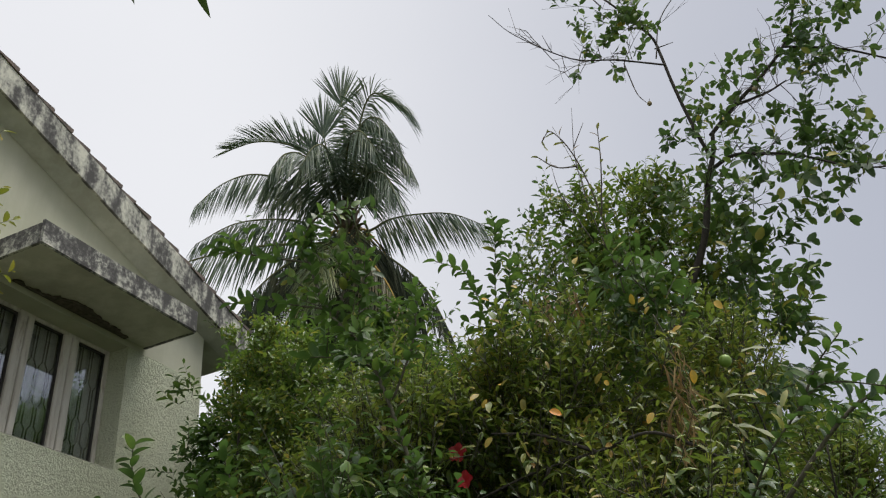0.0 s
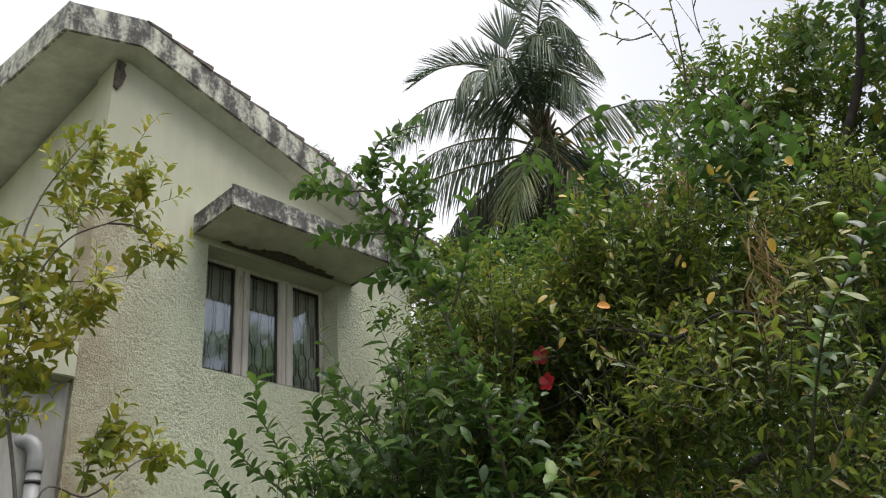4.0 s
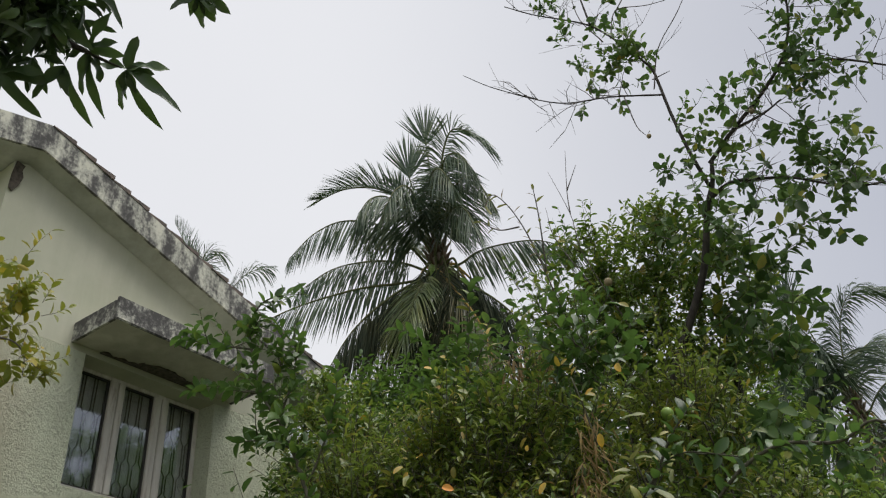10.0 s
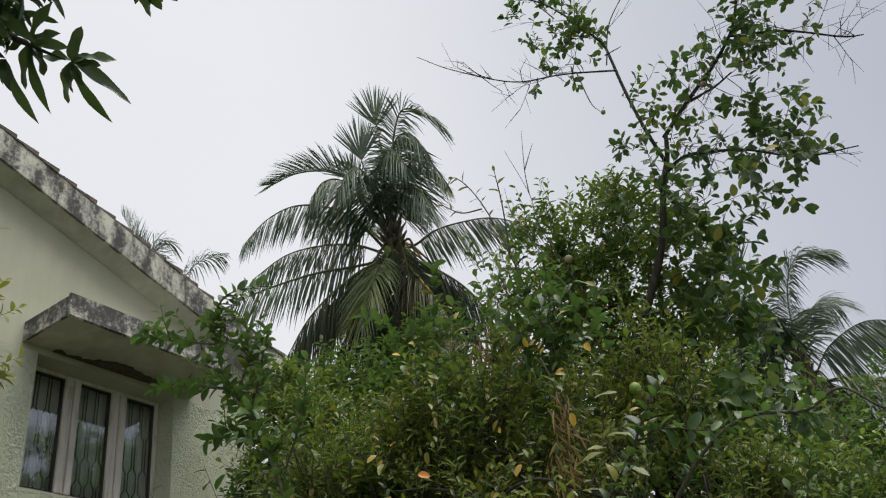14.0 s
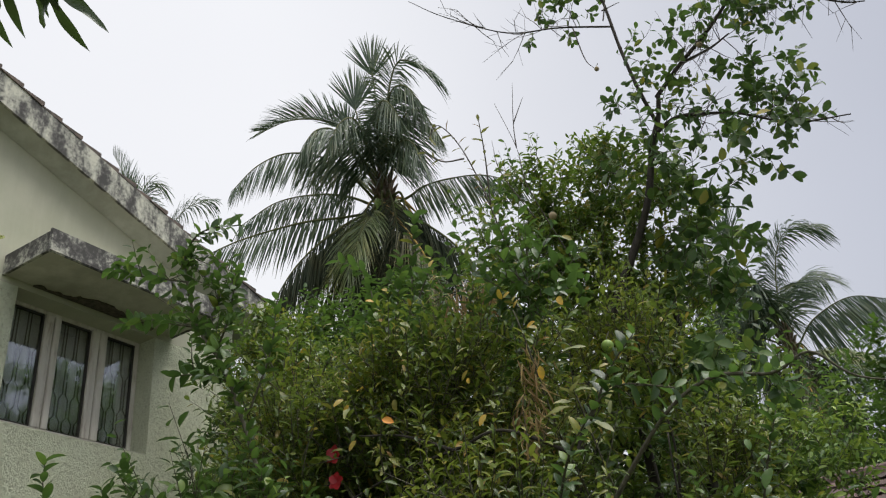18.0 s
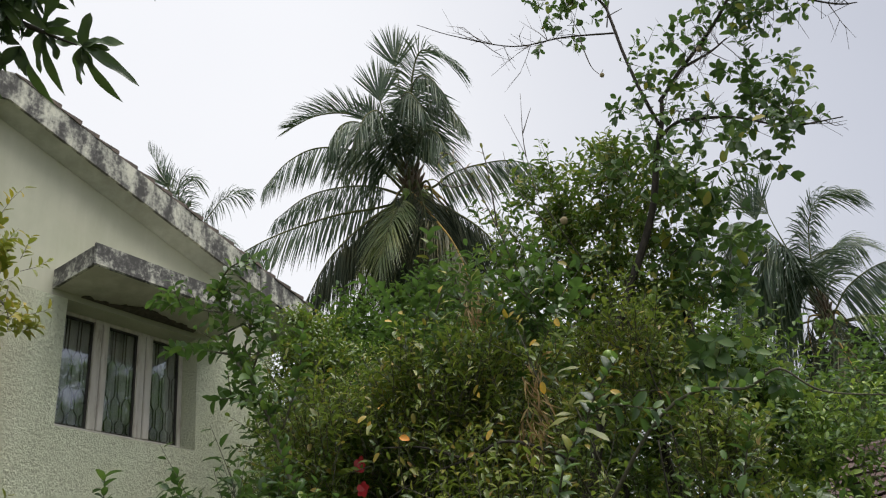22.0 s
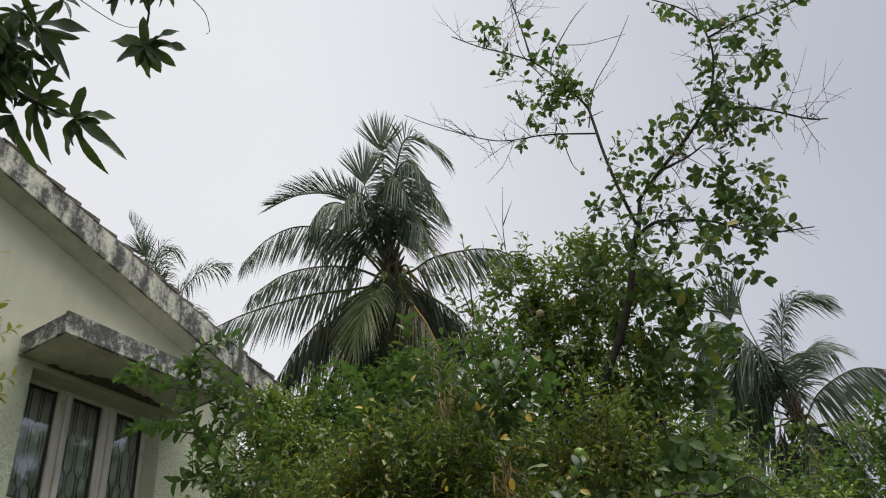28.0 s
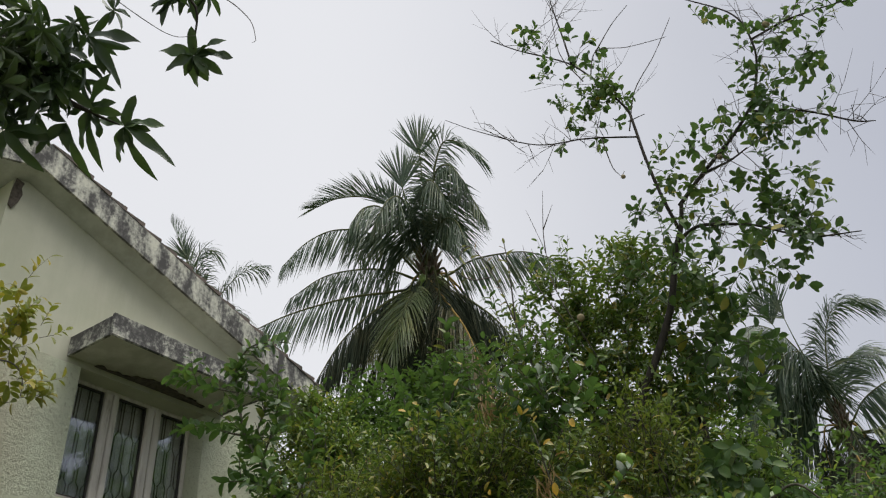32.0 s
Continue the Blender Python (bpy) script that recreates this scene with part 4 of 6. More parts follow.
palm((-23.6, 22.0, -0.1), (0.62, 0.78, 0), (0.78, -0.62, 0), 22.6, 0.2, SPECS_C, 0.0215, "distant coconut palm beyond the house roof", tilt=0.83, lift=0.5, leaflet=1.45, pairs=64, seed=3, coconuts=3, skirt=2, broad=0.024)

# ---- shrubs and trees of the garden ----
def tree_part(parent, name, pts, r0, r1, mat=BARK, sides=8, seed=0, per=6):
    v, fc = tube(smooth_path(pts, per), r0, r1, sides, 0.06, seed)
    o = link_mesh(name, v, fc, mat, parent)
    o.matrix_parent_inverse = Matrix.Translation(-parent.location)
    return o


def settle(parent):
    """Keeps the parts of a thing, modelled in place, where they are."""
    for o in parent.children:
        o.matrix_parent_inverse = Matrix.Translation(-parent.location)


nrng = np.random.default_rng(11)
hedge = thing("lime_shrub", (0.4, 4.4, 0), "dense glossy green lime shrub with upright sprays", "shrub")
bush(nrng, hedge, [(0.25, 4.15, 2.1, 0.38, 0.3, 0.5), (-0.15, 4.2, 2.0, 0.42, 0.35, 0.5), (-0.7, 4.1, 1.78, 0.5, 0.3, 0.4), (-1.3, 4.0, 1.65, 0.5, 0.3, 0.35), (2.3, 4.7, 1.62, 0.5, 0.4, 0.40), (3.0, 5.0, 1.5, 0.6, 0.4, 0.42)], 740, LIME, length=(0.2, 0.42), leaf=(0.062, 0.096), ratio=0.48, per=11)
for k, (x, y) in enumerate(((0.1, 4.4), (0.9, 4.5), (-0.7, 4.3), (1.9, 4.7))):
    tree_part(hedge, "stem", [(x * 0.6 + 0.2, 4.45, 0), (x * 0.8, y, 1.0), (x, y, 2.0), (x + 0.1, y - 0.1, 2.5)], 0.012, 0.003, seed=k)
settle(hedge)
mid = thing("mixed_shrub", (0.9, 5.3, 0), "yellow-green shrub of small leaves with some withered ones", "shrub")
bush(nrng, mid, [(-0.1, 5.0, 2.8, 0.45, 0.4, 0.6), (0.45, 5.0, 2.72, 0.45, 0.4, 0.58), (0.85, 5.2, 3.05, 0.36, 0.4, 0.65), (1.66, 5.4, 3.1, 0.20, 0.3, 0.42), (0.1, 5.0, 2.5, 0.75, 0.4, 0.7), (1.95, 5.3, 2.25, 0.22, 0.3, 0.5), (0.55, 4.45, 2.35, 0.42, 0.35, 0.5), (0.95, 4.5, 1.62, 0.5, 0.35, 0.35), (1.8, 4.6, 1.45, 0.6, 0.4, 0.45), (0.2, 4.5, 2.75, 0.35, 0.3, 0.4), (1.15, 4.75, 2.9, 0.35, 0.25, 0.4), (0.75, 4.6, 2.82, 0.35, 0.25, 0.32), (1.3, 4.9, 2.4, 0.4, 0.3, 0.5), (1.3, 4.32, 2.15, 0.36, 0.18, 0.36)], 3600, YOUNG, length=(0.14, 0.32), leaf=(0.038, 0.068), ratio=0.38, per=13, tuft=8)
# broad-leaved sprays that stand up in front
bush(nrng, mid, [(0.62, 4.75, 3.08, 0.24, 0.2, 0.22), (0.98, 4.8, 3.22, 0.24, 0.2, 0.26), (1.25, 4.9, 3.42, 0.22, 0.2, 0.3), (1.5, 4.9, 3.35, 0.22, 0.2, 0.3)], 80, LIME, length=(0.16, 0.36), leaf=(0.065, 0.10), ratio=0.50, per=10, tuft=5)
for k, (x, y) in enumerate(((0.5, 5.0), (1.2, 5.2), (1.7, 5.4))):
    tree_part(mid, "stem", [(x * 0.8 + 0.2, y, 0), (x - 0.06, y + 0.1, 0.9), (x + 0.05, y + 0.02, 1.5), (x - 0.02, y + 0.08, 2.1), (x + 0.09, y + 0.05, 2.7), (x, y, 3.5)], 0.016, 0.003, seed=k + 9)
settle(mid)
back = thing("leafy_tree", (1.3, 7.0, 0), "dense green tree overgrown with a fine-leaved climber", "tree")
bush(nrng, back, [(1.15, 6.8, 5.05, 0.45, 0.45, 0.42), (1.15, 6.8, 5.28, 0.40, 0.35, 0.22), (0.62, 6.8, 4.72, 0.42, 0.35, 0.32), (1.08, 6.8, 4.6, 0.45, 0.35, 0.38), (0.80, 6.7, 4.4, 0.36, 0.4, 0.7), (1.5, 6.8, 4.4, 0.55, 0.5, 0.8), (1.6, 6.6, 3.7, 0.30, 0.35, 0.6), (1.0, 6.7, 3.5, 0.7, 0.4, 0.9), (1.2, 6.9, 2.6, 0.9, 0.4, 0.8), (0.7, 7.0, 2.0, 1.2, 0.4, 0.6)], 2350, CLIMBER, length=(0.12, 0.27), leaf=(0.050, 0.086), ratio=0.42, per=10, tuft=7)
bush(nrng, back, [(0.25, 6.8, 5.15, 0.22, 0.2, 0.22), (0.55, 6.8, 5.3, 0.22, 0.2, 0.2)], 24, CITRUS, length=(0.16, 0.36), leaf=(0.062, 0.095), ratio=0.5, per=9, tuft=4)
for k, x in enumerate((1.2, 0.8, 1.6)):
    tree_part(back, "trunk" if k == 0 else "limb", [(1.2 + (x - 1.2) * 0.3, 7.0, 0), (1.2 + (x - 1.2) * 0.6, 7.0, 1.6), (x, 6.95, 3.2), (x + 0.05, 6.9, 4.6)], 0.07, 0.015, seed=k + 20)
settle(back)
rear = thing("rear_shrub", (-2.3, 8.1, 0), "tall green shrub beside the rear of the house, shade in its colour", "shrub")
# the darker far-tree leaf colour stands in for shade on this shrub
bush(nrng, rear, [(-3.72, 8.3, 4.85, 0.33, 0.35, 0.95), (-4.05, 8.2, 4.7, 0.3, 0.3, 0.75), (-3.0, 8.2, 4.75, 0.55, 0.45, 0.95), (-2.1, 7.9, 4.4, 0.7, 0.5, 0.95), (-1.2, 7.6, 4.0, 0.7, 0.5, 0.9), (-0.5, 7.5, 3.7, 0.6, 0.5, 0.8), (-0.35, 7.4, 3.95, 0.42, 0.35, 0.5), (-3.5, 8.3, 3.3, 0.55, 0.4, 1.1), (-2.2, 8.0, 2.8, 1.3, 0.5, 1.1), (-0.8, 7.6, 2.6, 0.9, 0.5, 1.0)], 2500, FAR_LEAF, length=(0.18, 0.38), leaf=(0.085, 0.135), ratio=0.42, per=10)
for k, x in enumerate((-2.6, -1.6, -0.8)):
    tree_part(rear, "stem", [(x * 0.7 - 0.4, 8.0, 0), (x, 7.9, 1.6), (x + 0.1, 7.9, 3.0), (x, 7.9, 4.3)], 0.05, 0.012, seed=k + 25)
settle(rear)

wall_shrub = thing("wall_shrub", (-2.4, 7.2, 0), "bright yellow-green shrub growing beside the house wall", "shrub")
bush(nrng, wall_shrub, [(-2.72, 7.3, 4.8, 0.28, 0.3, 0.7), (-2.3, 7.2, 4.6, 0.42, 0.35, 0.75), (-1.9, 7.0, 4.2, 0.5, 0.35, 0.7), (-2.5, 7.3, 3.5, 0.35, 0.4, 1.0), (-2.2, 7.1, 3.2, 0.6, 0.4, 0.9)], 1500, CLIMBER, length=(0.12, 0.26), leaf=(0.05, 0.085), ratio=0.42, per=11)
for k, x in enumerate((-2.8, -2.2)):
    tree_part(wall_shrub, "stem", [(-2.4, 7.2, 0), (x * 0.5 - 1.2, 7.2, 1.6), (x, 7.2, 3.0), (x, 7.25, 4.6)], 0.045, 0.012, seed=k + 45)
settle(wall_shrub)

# the tall citrus tree with thin upper limbs
citrus = thing("citrus_tree", (0.9, 6.4, 0), "tall lean citrus tree with sparse upper limbs and bare twigs", "tree")
tree_part(citrus, "trunk", [(-0.35, 6.3, 0), (-0.2, 6.3, 1.4), (0.0, 6.3, 2.1), (0.27, 6.3, 2.35), (0.79, 6.3, 2.62), (1.03, 6.3, 3.1), (1.2, 6.3, 3.53), (1.45, 6.3, 3.95), (1.75, 6.35, 4.5), (1.90, 6.38, 4.98), (1.99, 6.40, 5.20), (2.04, 6.40, 5.40)], 0.055, 0.015, seed=1)
BOUGHS = {
    "left": [(1.97, 6.38, 5.18), (1.92, 6.35, 5.50), (1.88, 6.33, 5.90), (1.86, 6.33, 6.26), (1.84, 6.33, 6.45), (1.75, 6.33, 6.67), (1.61, 6.33, 6.98), (1.45, 6.33, 7.26), (1.26, 6.33, 7.48), (0.95, 6.33, 7.80), (0.67, 6.33, 8.14)],
    "upper": [(1.45, 6.33, 7.26), (1.42, 6.33, 7.68), (1.38, 6.33, 8.13), (1.36, 6.33, 8.60)],
    "right": [(2.02, 6.40, 5.38), (2.24, 6.42, 5.58), (2.54, 6.42, 5.80), (2.75, 6.40, 6.00), (2.88, 6.36, 6.25), (2.93, 6.33, 6.52), (2.87, 6.32, 6.89), (2.54, 6.30, 7.33)],
    "horizontal": [(1.87, 6.32, 6.12), (1.54, 6.05, 6.10), (1.25, 5.70, 5.95), (0.96, 5.30, 5.97), (0.88, 4.95, 5.88)],
    "inner": [(2.26, 6.42, 5.59), (2.48, 6.35, 5.55), (2.63, 6.30, 5.56)],
    "low": [(1.94, 6.38, 5.07), (2.12, 6.32, 5.09), (2.33, 6.28, 4.99), (2.52, 6.25, 4.87), (2.80, 6.22, 4.63), (3.11, 6.2, 4.52)],
    "outer": [(2.72, 6.40, 5.95), (3.06, 6.40, 5.75), (3.34, 6.36, 5.45), (3.46, 6.36, 5.38)],
    "crown": [(2.93, 6.33, 6.55), (3.25, 6.33, 6.57), (3.69, 6.33, 6.47)],
}
RADII = {"upper": (0.010, 0.004), "left": (0.015, 0.005), "right": (0.017, 0.005), "horizontal": (0.008, 0.002), "inner": (0.012, 0.005), "low": (0.016, 0.004), "outer": (0.011, 0.004), "crown": (0.011, 0.004)}
for k, (nm, pts) in enumerate(BOUGHS.items()):
    tree_part(citrus, "limb", pts, *RADII[nm], seed=k + 30, sides=7)
for k, pts in enumerate(([(1.83, 6.30, 6.30), (1.98, 6.28, 6.28)], [(1.52, 6.33, 7.0), (1.35, 6.35, 7.51), (1.35, 6.36, 8.22)], [(1.59, 6.33, 6.99), (1.70, 6.33, 7.27), (1.98, 6.33, 7.13), (2.32, 6.33, 7.02)], [(1.70, 6.33, 7.27), (1.90, 6.33, 7.49), (2.08, 6.33, 7.62)], [(1.82, 6.30, 6.2), (1.94, 6.33, 6.61), (2.18, 6.33, 6.89), (2.40, 6.33, 7.21)], [(1.57, 6.32, 6.29), (1.60, 6.33, 5.96), (1.65, 6.33, 5.83)])):
    tree_part(citrus, "twig", pts, 0.006, 0.0025, GREY_TWIG, 5, k + 60)


def along_limbs(rng, names, n, lo=0.25, hi=1.0, out=0.25):
    s, h = [], []
    for k in range(n):
        p = smooth_path(BOUGHS[names[k % len(names)]], 6)
        i = rng.uniform(lo, hi) * (len(p) - 2)
        j = int(i)
        s.append(p[j] + (p[j + 1] - p[j]) * (i - j) + rng.normal(0, 0.03, 3))
        h.append(unit(p[j + 1] - p[j]) * 0.5 + rng.normal(0, 0.8, 3) * np.array([1, 0.8, 1]))
    return np.array(s), np.array(h)


CLUMPS = [(1.48, 6.65, 0.32, 0.22, 36), (1.29, 7.04, 0.18, 0.21, 8), (1.57, 7.32, 0.21, 0.12, 8), (1.1, 7.97, 0.06, 0.08, 4), (1.11, 7.72, 0.06, 0.08, 4), (1.78, 6.58, 0.1, 0.14, 8), (2.0, 5.57, 0.18, 0.25, 24), (1.73, 5.39, 0.09, 0.1, 7), (1.97, 5.88, 0.07, 0.1, 5), (2.36, 5.75, 0.13, 0.15, 16), (2.26, 5.3, 0.13, 0.15, 14)]
CLUMPS += [(2.76, 5.95, 0.25, 0.31, 34), (3.04, 6.05, 0.27, 0.32, 32), (3.15, 6.48, 0.29, 0.17, 18), (3.29, 6.17, 0.16, 0.21, 12), (2.71, 6.92, 0.12, 0.11, 7), (2.79, 6.58, 0.07, 0.08, 5), (3.12, 5.7, 0.18, 0.15, 16), (2.85, 5.6, 0.26, 0.15, 22)]
CLUMPS += [(2.64, 5.34, 0.17, 0.15, 18), (2.67, 5.07, 0.15, 0.14, 18), (2.76, 4.91, 0.1, 0.14, 10), (2.94, 5.11, 0.08, 0.1, 8), (2.85, 4.86, 0.08, 0.09, 8), (2.61, 4.8, 0.28, 0.09, 22), (2.82, 4.6, 0.1, 0.09, 8), (2.42, 4.67, 0.08, 0.12, 8), (2.35, 5.04, 0.21, 0.12, 12), (2.11, 5.07, 0.17, 0.14, 12), (1.91, 4.93, 0.25, 0.19, 12)]
s0, h0 = [], []
for x, z, rx, rz, k in CLUMPS:
    k = max(2, round(k * (0.95 if x < 1.9 else 0.56)))
    u = nrng.normal(0, 0.46, (k, 3))
    s0.append(np.array([x, 6.33, z]) + u * np.array([rx, 0.16, rz]))
    h0.append(u * 0.6 + nrng.normal(0, 0.6, (k, 3)) + np.array([0, 0, 0.2]))
(lv, lf), (tv, tf) = shoots(nrng, np.vstack(s0), np.vstack(h0), (0.09, 0.20), (0.062, 0.094), 0.56, 7)
s2, h2 = along_limbs(nrng, ["right", "low", "crown"], 12, 0.1, 0.9)
(lv2, lf2), (tv2, tf2) = shoots(nrng, s2, h2, (0.10, 0.25), (0.07, 0.105), 0.62, 6)
link_triangles("foliage", np.vstack([lv, lv2]), np.vstack([lf, lf2 + len(lv)]), CITRUS, citrus, kind="stuff")
link_triangles("twigwork", np.vstack([tv, tv2]), np.vstack([tf, tf2 + len(tv)]), TWIG, citrus, kind="stuff")
settle(citrus)

# tall trees at the garden's edge, seen only as reflections in the window
for k, (x, y, z) in enumerate(((12.0, 16.4, 11.2), (12.6, 20.6, 11.8), (11.6, 12.6, 10.6))):
    edge_tree = thing("garden_tree", (x, y, 0), "tall dark tree at the edge of the garden", "tree", "garden edge trees")
    bush(nrng, edge_tree, [(x, y, z, 2.2, 2.0, 2.4), (x - 0.6, y + 0.9, z + 1.6, 1.2, 1.2, 1.6), (x + 0.5, y - 1.0, z - 2.4, 2.0, 2.0, 1.8)], 700, FAR_LEAF, length=(0.4, 0.9), leaf=(0.18, 0.28), ratio=0.45, per=10)
    tree_part(edge_tree, "trunk", [(x, y, 0), (x + 0.15, y, 3), (x - 0.1, y, z)], 0.24, 0.07, seed=190 + k)
    settle(edge_tree)

# background greenery
dense = thing("dark_tree", (-1.2, 9.6, 0), "dense dark green tree closing the view behind the shrubs", "tree")
bush(nrng, dense, [(-4.3, 9.6, 5.6, 0.5, 0.4, 0.9), (-3.5, 9.5, 5.7, 0.6, 0.5, 0.9), (-2.4, 9.5, 5.7, 0.8, 0.5, 0.9), (-1.5, 9.5, 4.95, 0.7, 0.5, 0.8), (-0.7, 9.5, 4.6, 0.55, 0.5, 0.7), (0.3, 9.5, 4.35, 0.6, 0.5, 0.7), (1.0, 9.5, 4.2, 0.5, 0.5, 0.7), (-2.0, 9.6, 3.9, 2.0, 0.5, 1.0), (0.4, 9.6, 3.4, 1.5, 0.5, 0.9)], 2500, FAR_LEAF, length=(0.2, 0.4), leaf=(0.095, 0.145), ratio=0.45, per=11, loose=1.0)
for k, x in enumerate((-2.6, -1.2, 0.2)):
    tree_part(dense, "trunk" if k == 1 else "limb", [(-1.2, 9.6, 0), (-1.2 + (x + 1.2) * 0.4, 9.6, 1.8), (x, 9.55, 3.4), (x, 9.5, 4.8)], 0.09, 0.02, seed=k + 240)
settle(dense)
wood = thing("bright_tree", (2.5, 10.5, 0), "bright green leafy tree behind the shrubs", "tree")
bush(nrng, wood, [(0.9, 9.5, 4.3, 0.65, 0.5, 0.6), (1.35, 9.7, 3.85, 0.45, 0.5, 0.45), (1.75, 9.7, 3.25, 0.5, 0.5, 0.45), (1.0, 9.5, 3.7, 0.8, 0.5, 0.85), (1.7, 9.7, 3.0, 0.7, 0.5, 0.8), (0.3, 9.5, 3.4, 0.7, 0.5, 0.8), (2.4, 10.2, 1.9, 1.2, 0.8, 0.8), (0.6, 10.0, 2.2, 1.6, 0.7, 1.0), (3.8, 10.8, 1.6, 1.2, 0.8, 0.7)], 2000, BRIGHT, length=(0.2, 0.5), leaf=(0.07, 0.12), ratio=0.42, per=10)
tree_part(wood, "trunk", [(1.2, 9.9, 0), (1.3, 9.8, 1.5), (1.1, 9.6, 3.4)], 0.12, 0.05, seed=80)
settle(wood)
shade_tree = thing("shade_tree", (-6.0, 12.0, 0), "dark leafy tree behind the house", "tree")
bush(nrng, shade_tree, [(-7.2, 12.0, 5.3, 1.2, 0.9, 1.8), (-5.4, 12.0, 5.0, 1.4, 0.9, 1.7), (-3.6, 11.6, 4.2, 1.2, 0.9, 1.5), (-5.6, 12.0, 2.8, 2.4, 0.9, 1.6)], 1400, FAR_LEAF, length=(0.25, 0.6), leaf=(0.10, 0.16), ratio=0.42, per=10)
tree_part(shade_tree, "trunk", [(-6.0, 12.0, 0), (-6.1, 12.0, 1.8), (-5.9, 12.0, 3.6)], 0.14, 0.05, seed=81)
settle(shade_tree)
for k, (x, y, z, rx) in enumerate(((4.5, 24, 5.5, 4.0), (9.0, 26, 4.5, 4.5), (-3.0, 24, 5.0, 4.0), (-9, 24, 5.5, 4.5), (14, 24, 4.5, 4.5), (1.2, 20.0, 4.9, 2.2))):
    far_tree = thing("far_tree", (x, y, 0), "dark leafy tree beyond the neighbouring roof", "tree", "far trees")
    bush(nrng, far_tree, [(x, y, z, rx, 2, 2.4), (x - 1.6, y, z - 1.4, rx * 0.8, 2, 2.2), (x + 1.4, y, z + 0.9, rx * 0.5, 1.6, 1.6)], 1000, FAR_LEAF, length=(0.4, 0.9), leaf=(0.16, 0.26), ratio=0.45, per=10)
    tree_part(far_tree, "trunk", [(x, y, 0), (x + 0.1, y, 2), (x - 0.1, y, z)], 0.2, 0.08, seed=90 + k)
    settle(far_tree)

# ---- single leaves, sprays and small things ----
def leaf_mesh(name, mat, ratio, droop=0.18, fold=0.16, wide=0.42, wave=0.0, seed=0):
    """A leaf one metre long along x, with a raised fold and a drooping tip; scaled where it is used."""
    rng = random.Random(seed)
    n = 10
    verts, faces = [], []
    for i in range(n):
        t = i / (n - 1)
        w = ratio * 0.5 * (math.sin(math.pi * min(1, t ** 0.95)) ** 0.6 if 0 < t < 1 else 0.02)
        z = -droop * t * t
        wob = wave * math.sin(t * 9 + seed)
        verts += [(t, w, z + fold * w * 2 + wob * w), (t, 0, z), (t, -w, z + fold * w * 2 - wob * w)]
    for i in range(n - 1):
        a = 3 * i
        faces += [(a, a + 1, a + 4, a + 3), (a + 1, a + 2, a + 5, a + 4)]
    me = bpy.data.meshes.new(name)
    me.from_pydata(verts, [], faces)
    me.polygons.foreach_set("use_smooth", np.ones(len(me.polygons), dtype=bool))
    me.materials.append(mat)
    return me


def place_leaf(parent, me, base, way, normal, length, name="leaf"):
    x = Vector(way).normalized()
    z = Vector(normal)
    z = (z - x * z.dot(x)).normalized()
    y = z.cross(x)
    m = Matrix((x, y, z)).transposed().to_4x4()
    ob = new(name, me)
    ob.parent = parent
    ob.matrix_parent_inverse = Matrix.Translation(-parent.location)
    ob.matrix_basis = Matrix.Translation(base) @ m @ Matrix.Scale(length, 4)
    return ob


LIME_LEAVES = [leaf_mesh("lime_leaf", LIME, 0.50, 0.15 + 0.12 * k, 0.14 + 0.05 * k, seed=k) for k in range(3)]
MANGO_LEAVES = [leaf_mesh("mango_leaf", MANGO, (0.36, 0.33, 0.27, 0.25, 0.19, 0.17)[k], (0.16, 0.30, 0.26, 0.45, 0.40, 0.62)[k], 0.22, 0.5, 0.5, k) for k in range(6)]
OLD_LEAVES = [leaf_mesh("dead_leaf", DEAD, 0.10, 0.3 + 0.3 * k, 0.5, 0.5, 0.5, k) for k in range(3)]
OLIVE = leaf_material("olive_leaf", [(0.0, (0.10, 0.11, 0.035)), (1.0, (0.20, 0.20, 0.07))], 0.55, 0.25, (0.3, 0.3, 0.1))
OLIVE_LEAVES = [leaf_mesh("olive_leaf", OLIVE, 0.32, 0.25, 0.15, 0.5, 0.2, k) for k in range(2)]
STRAW_LEAVES = [leaf_mesh("dry_strand", DEAD, 0.045, 0.2 + 0.3 * k, 0.5, 0.5, 0.5, k) for k in range(2)]
YELLOW_LEAF = leaf_mesh("yellow_leaf", YELLOW, 0.52, 0.2)
ORANGE_LEAF = leaf_mesh("orange_leaf", ORANGE, 0.62, 0.2)


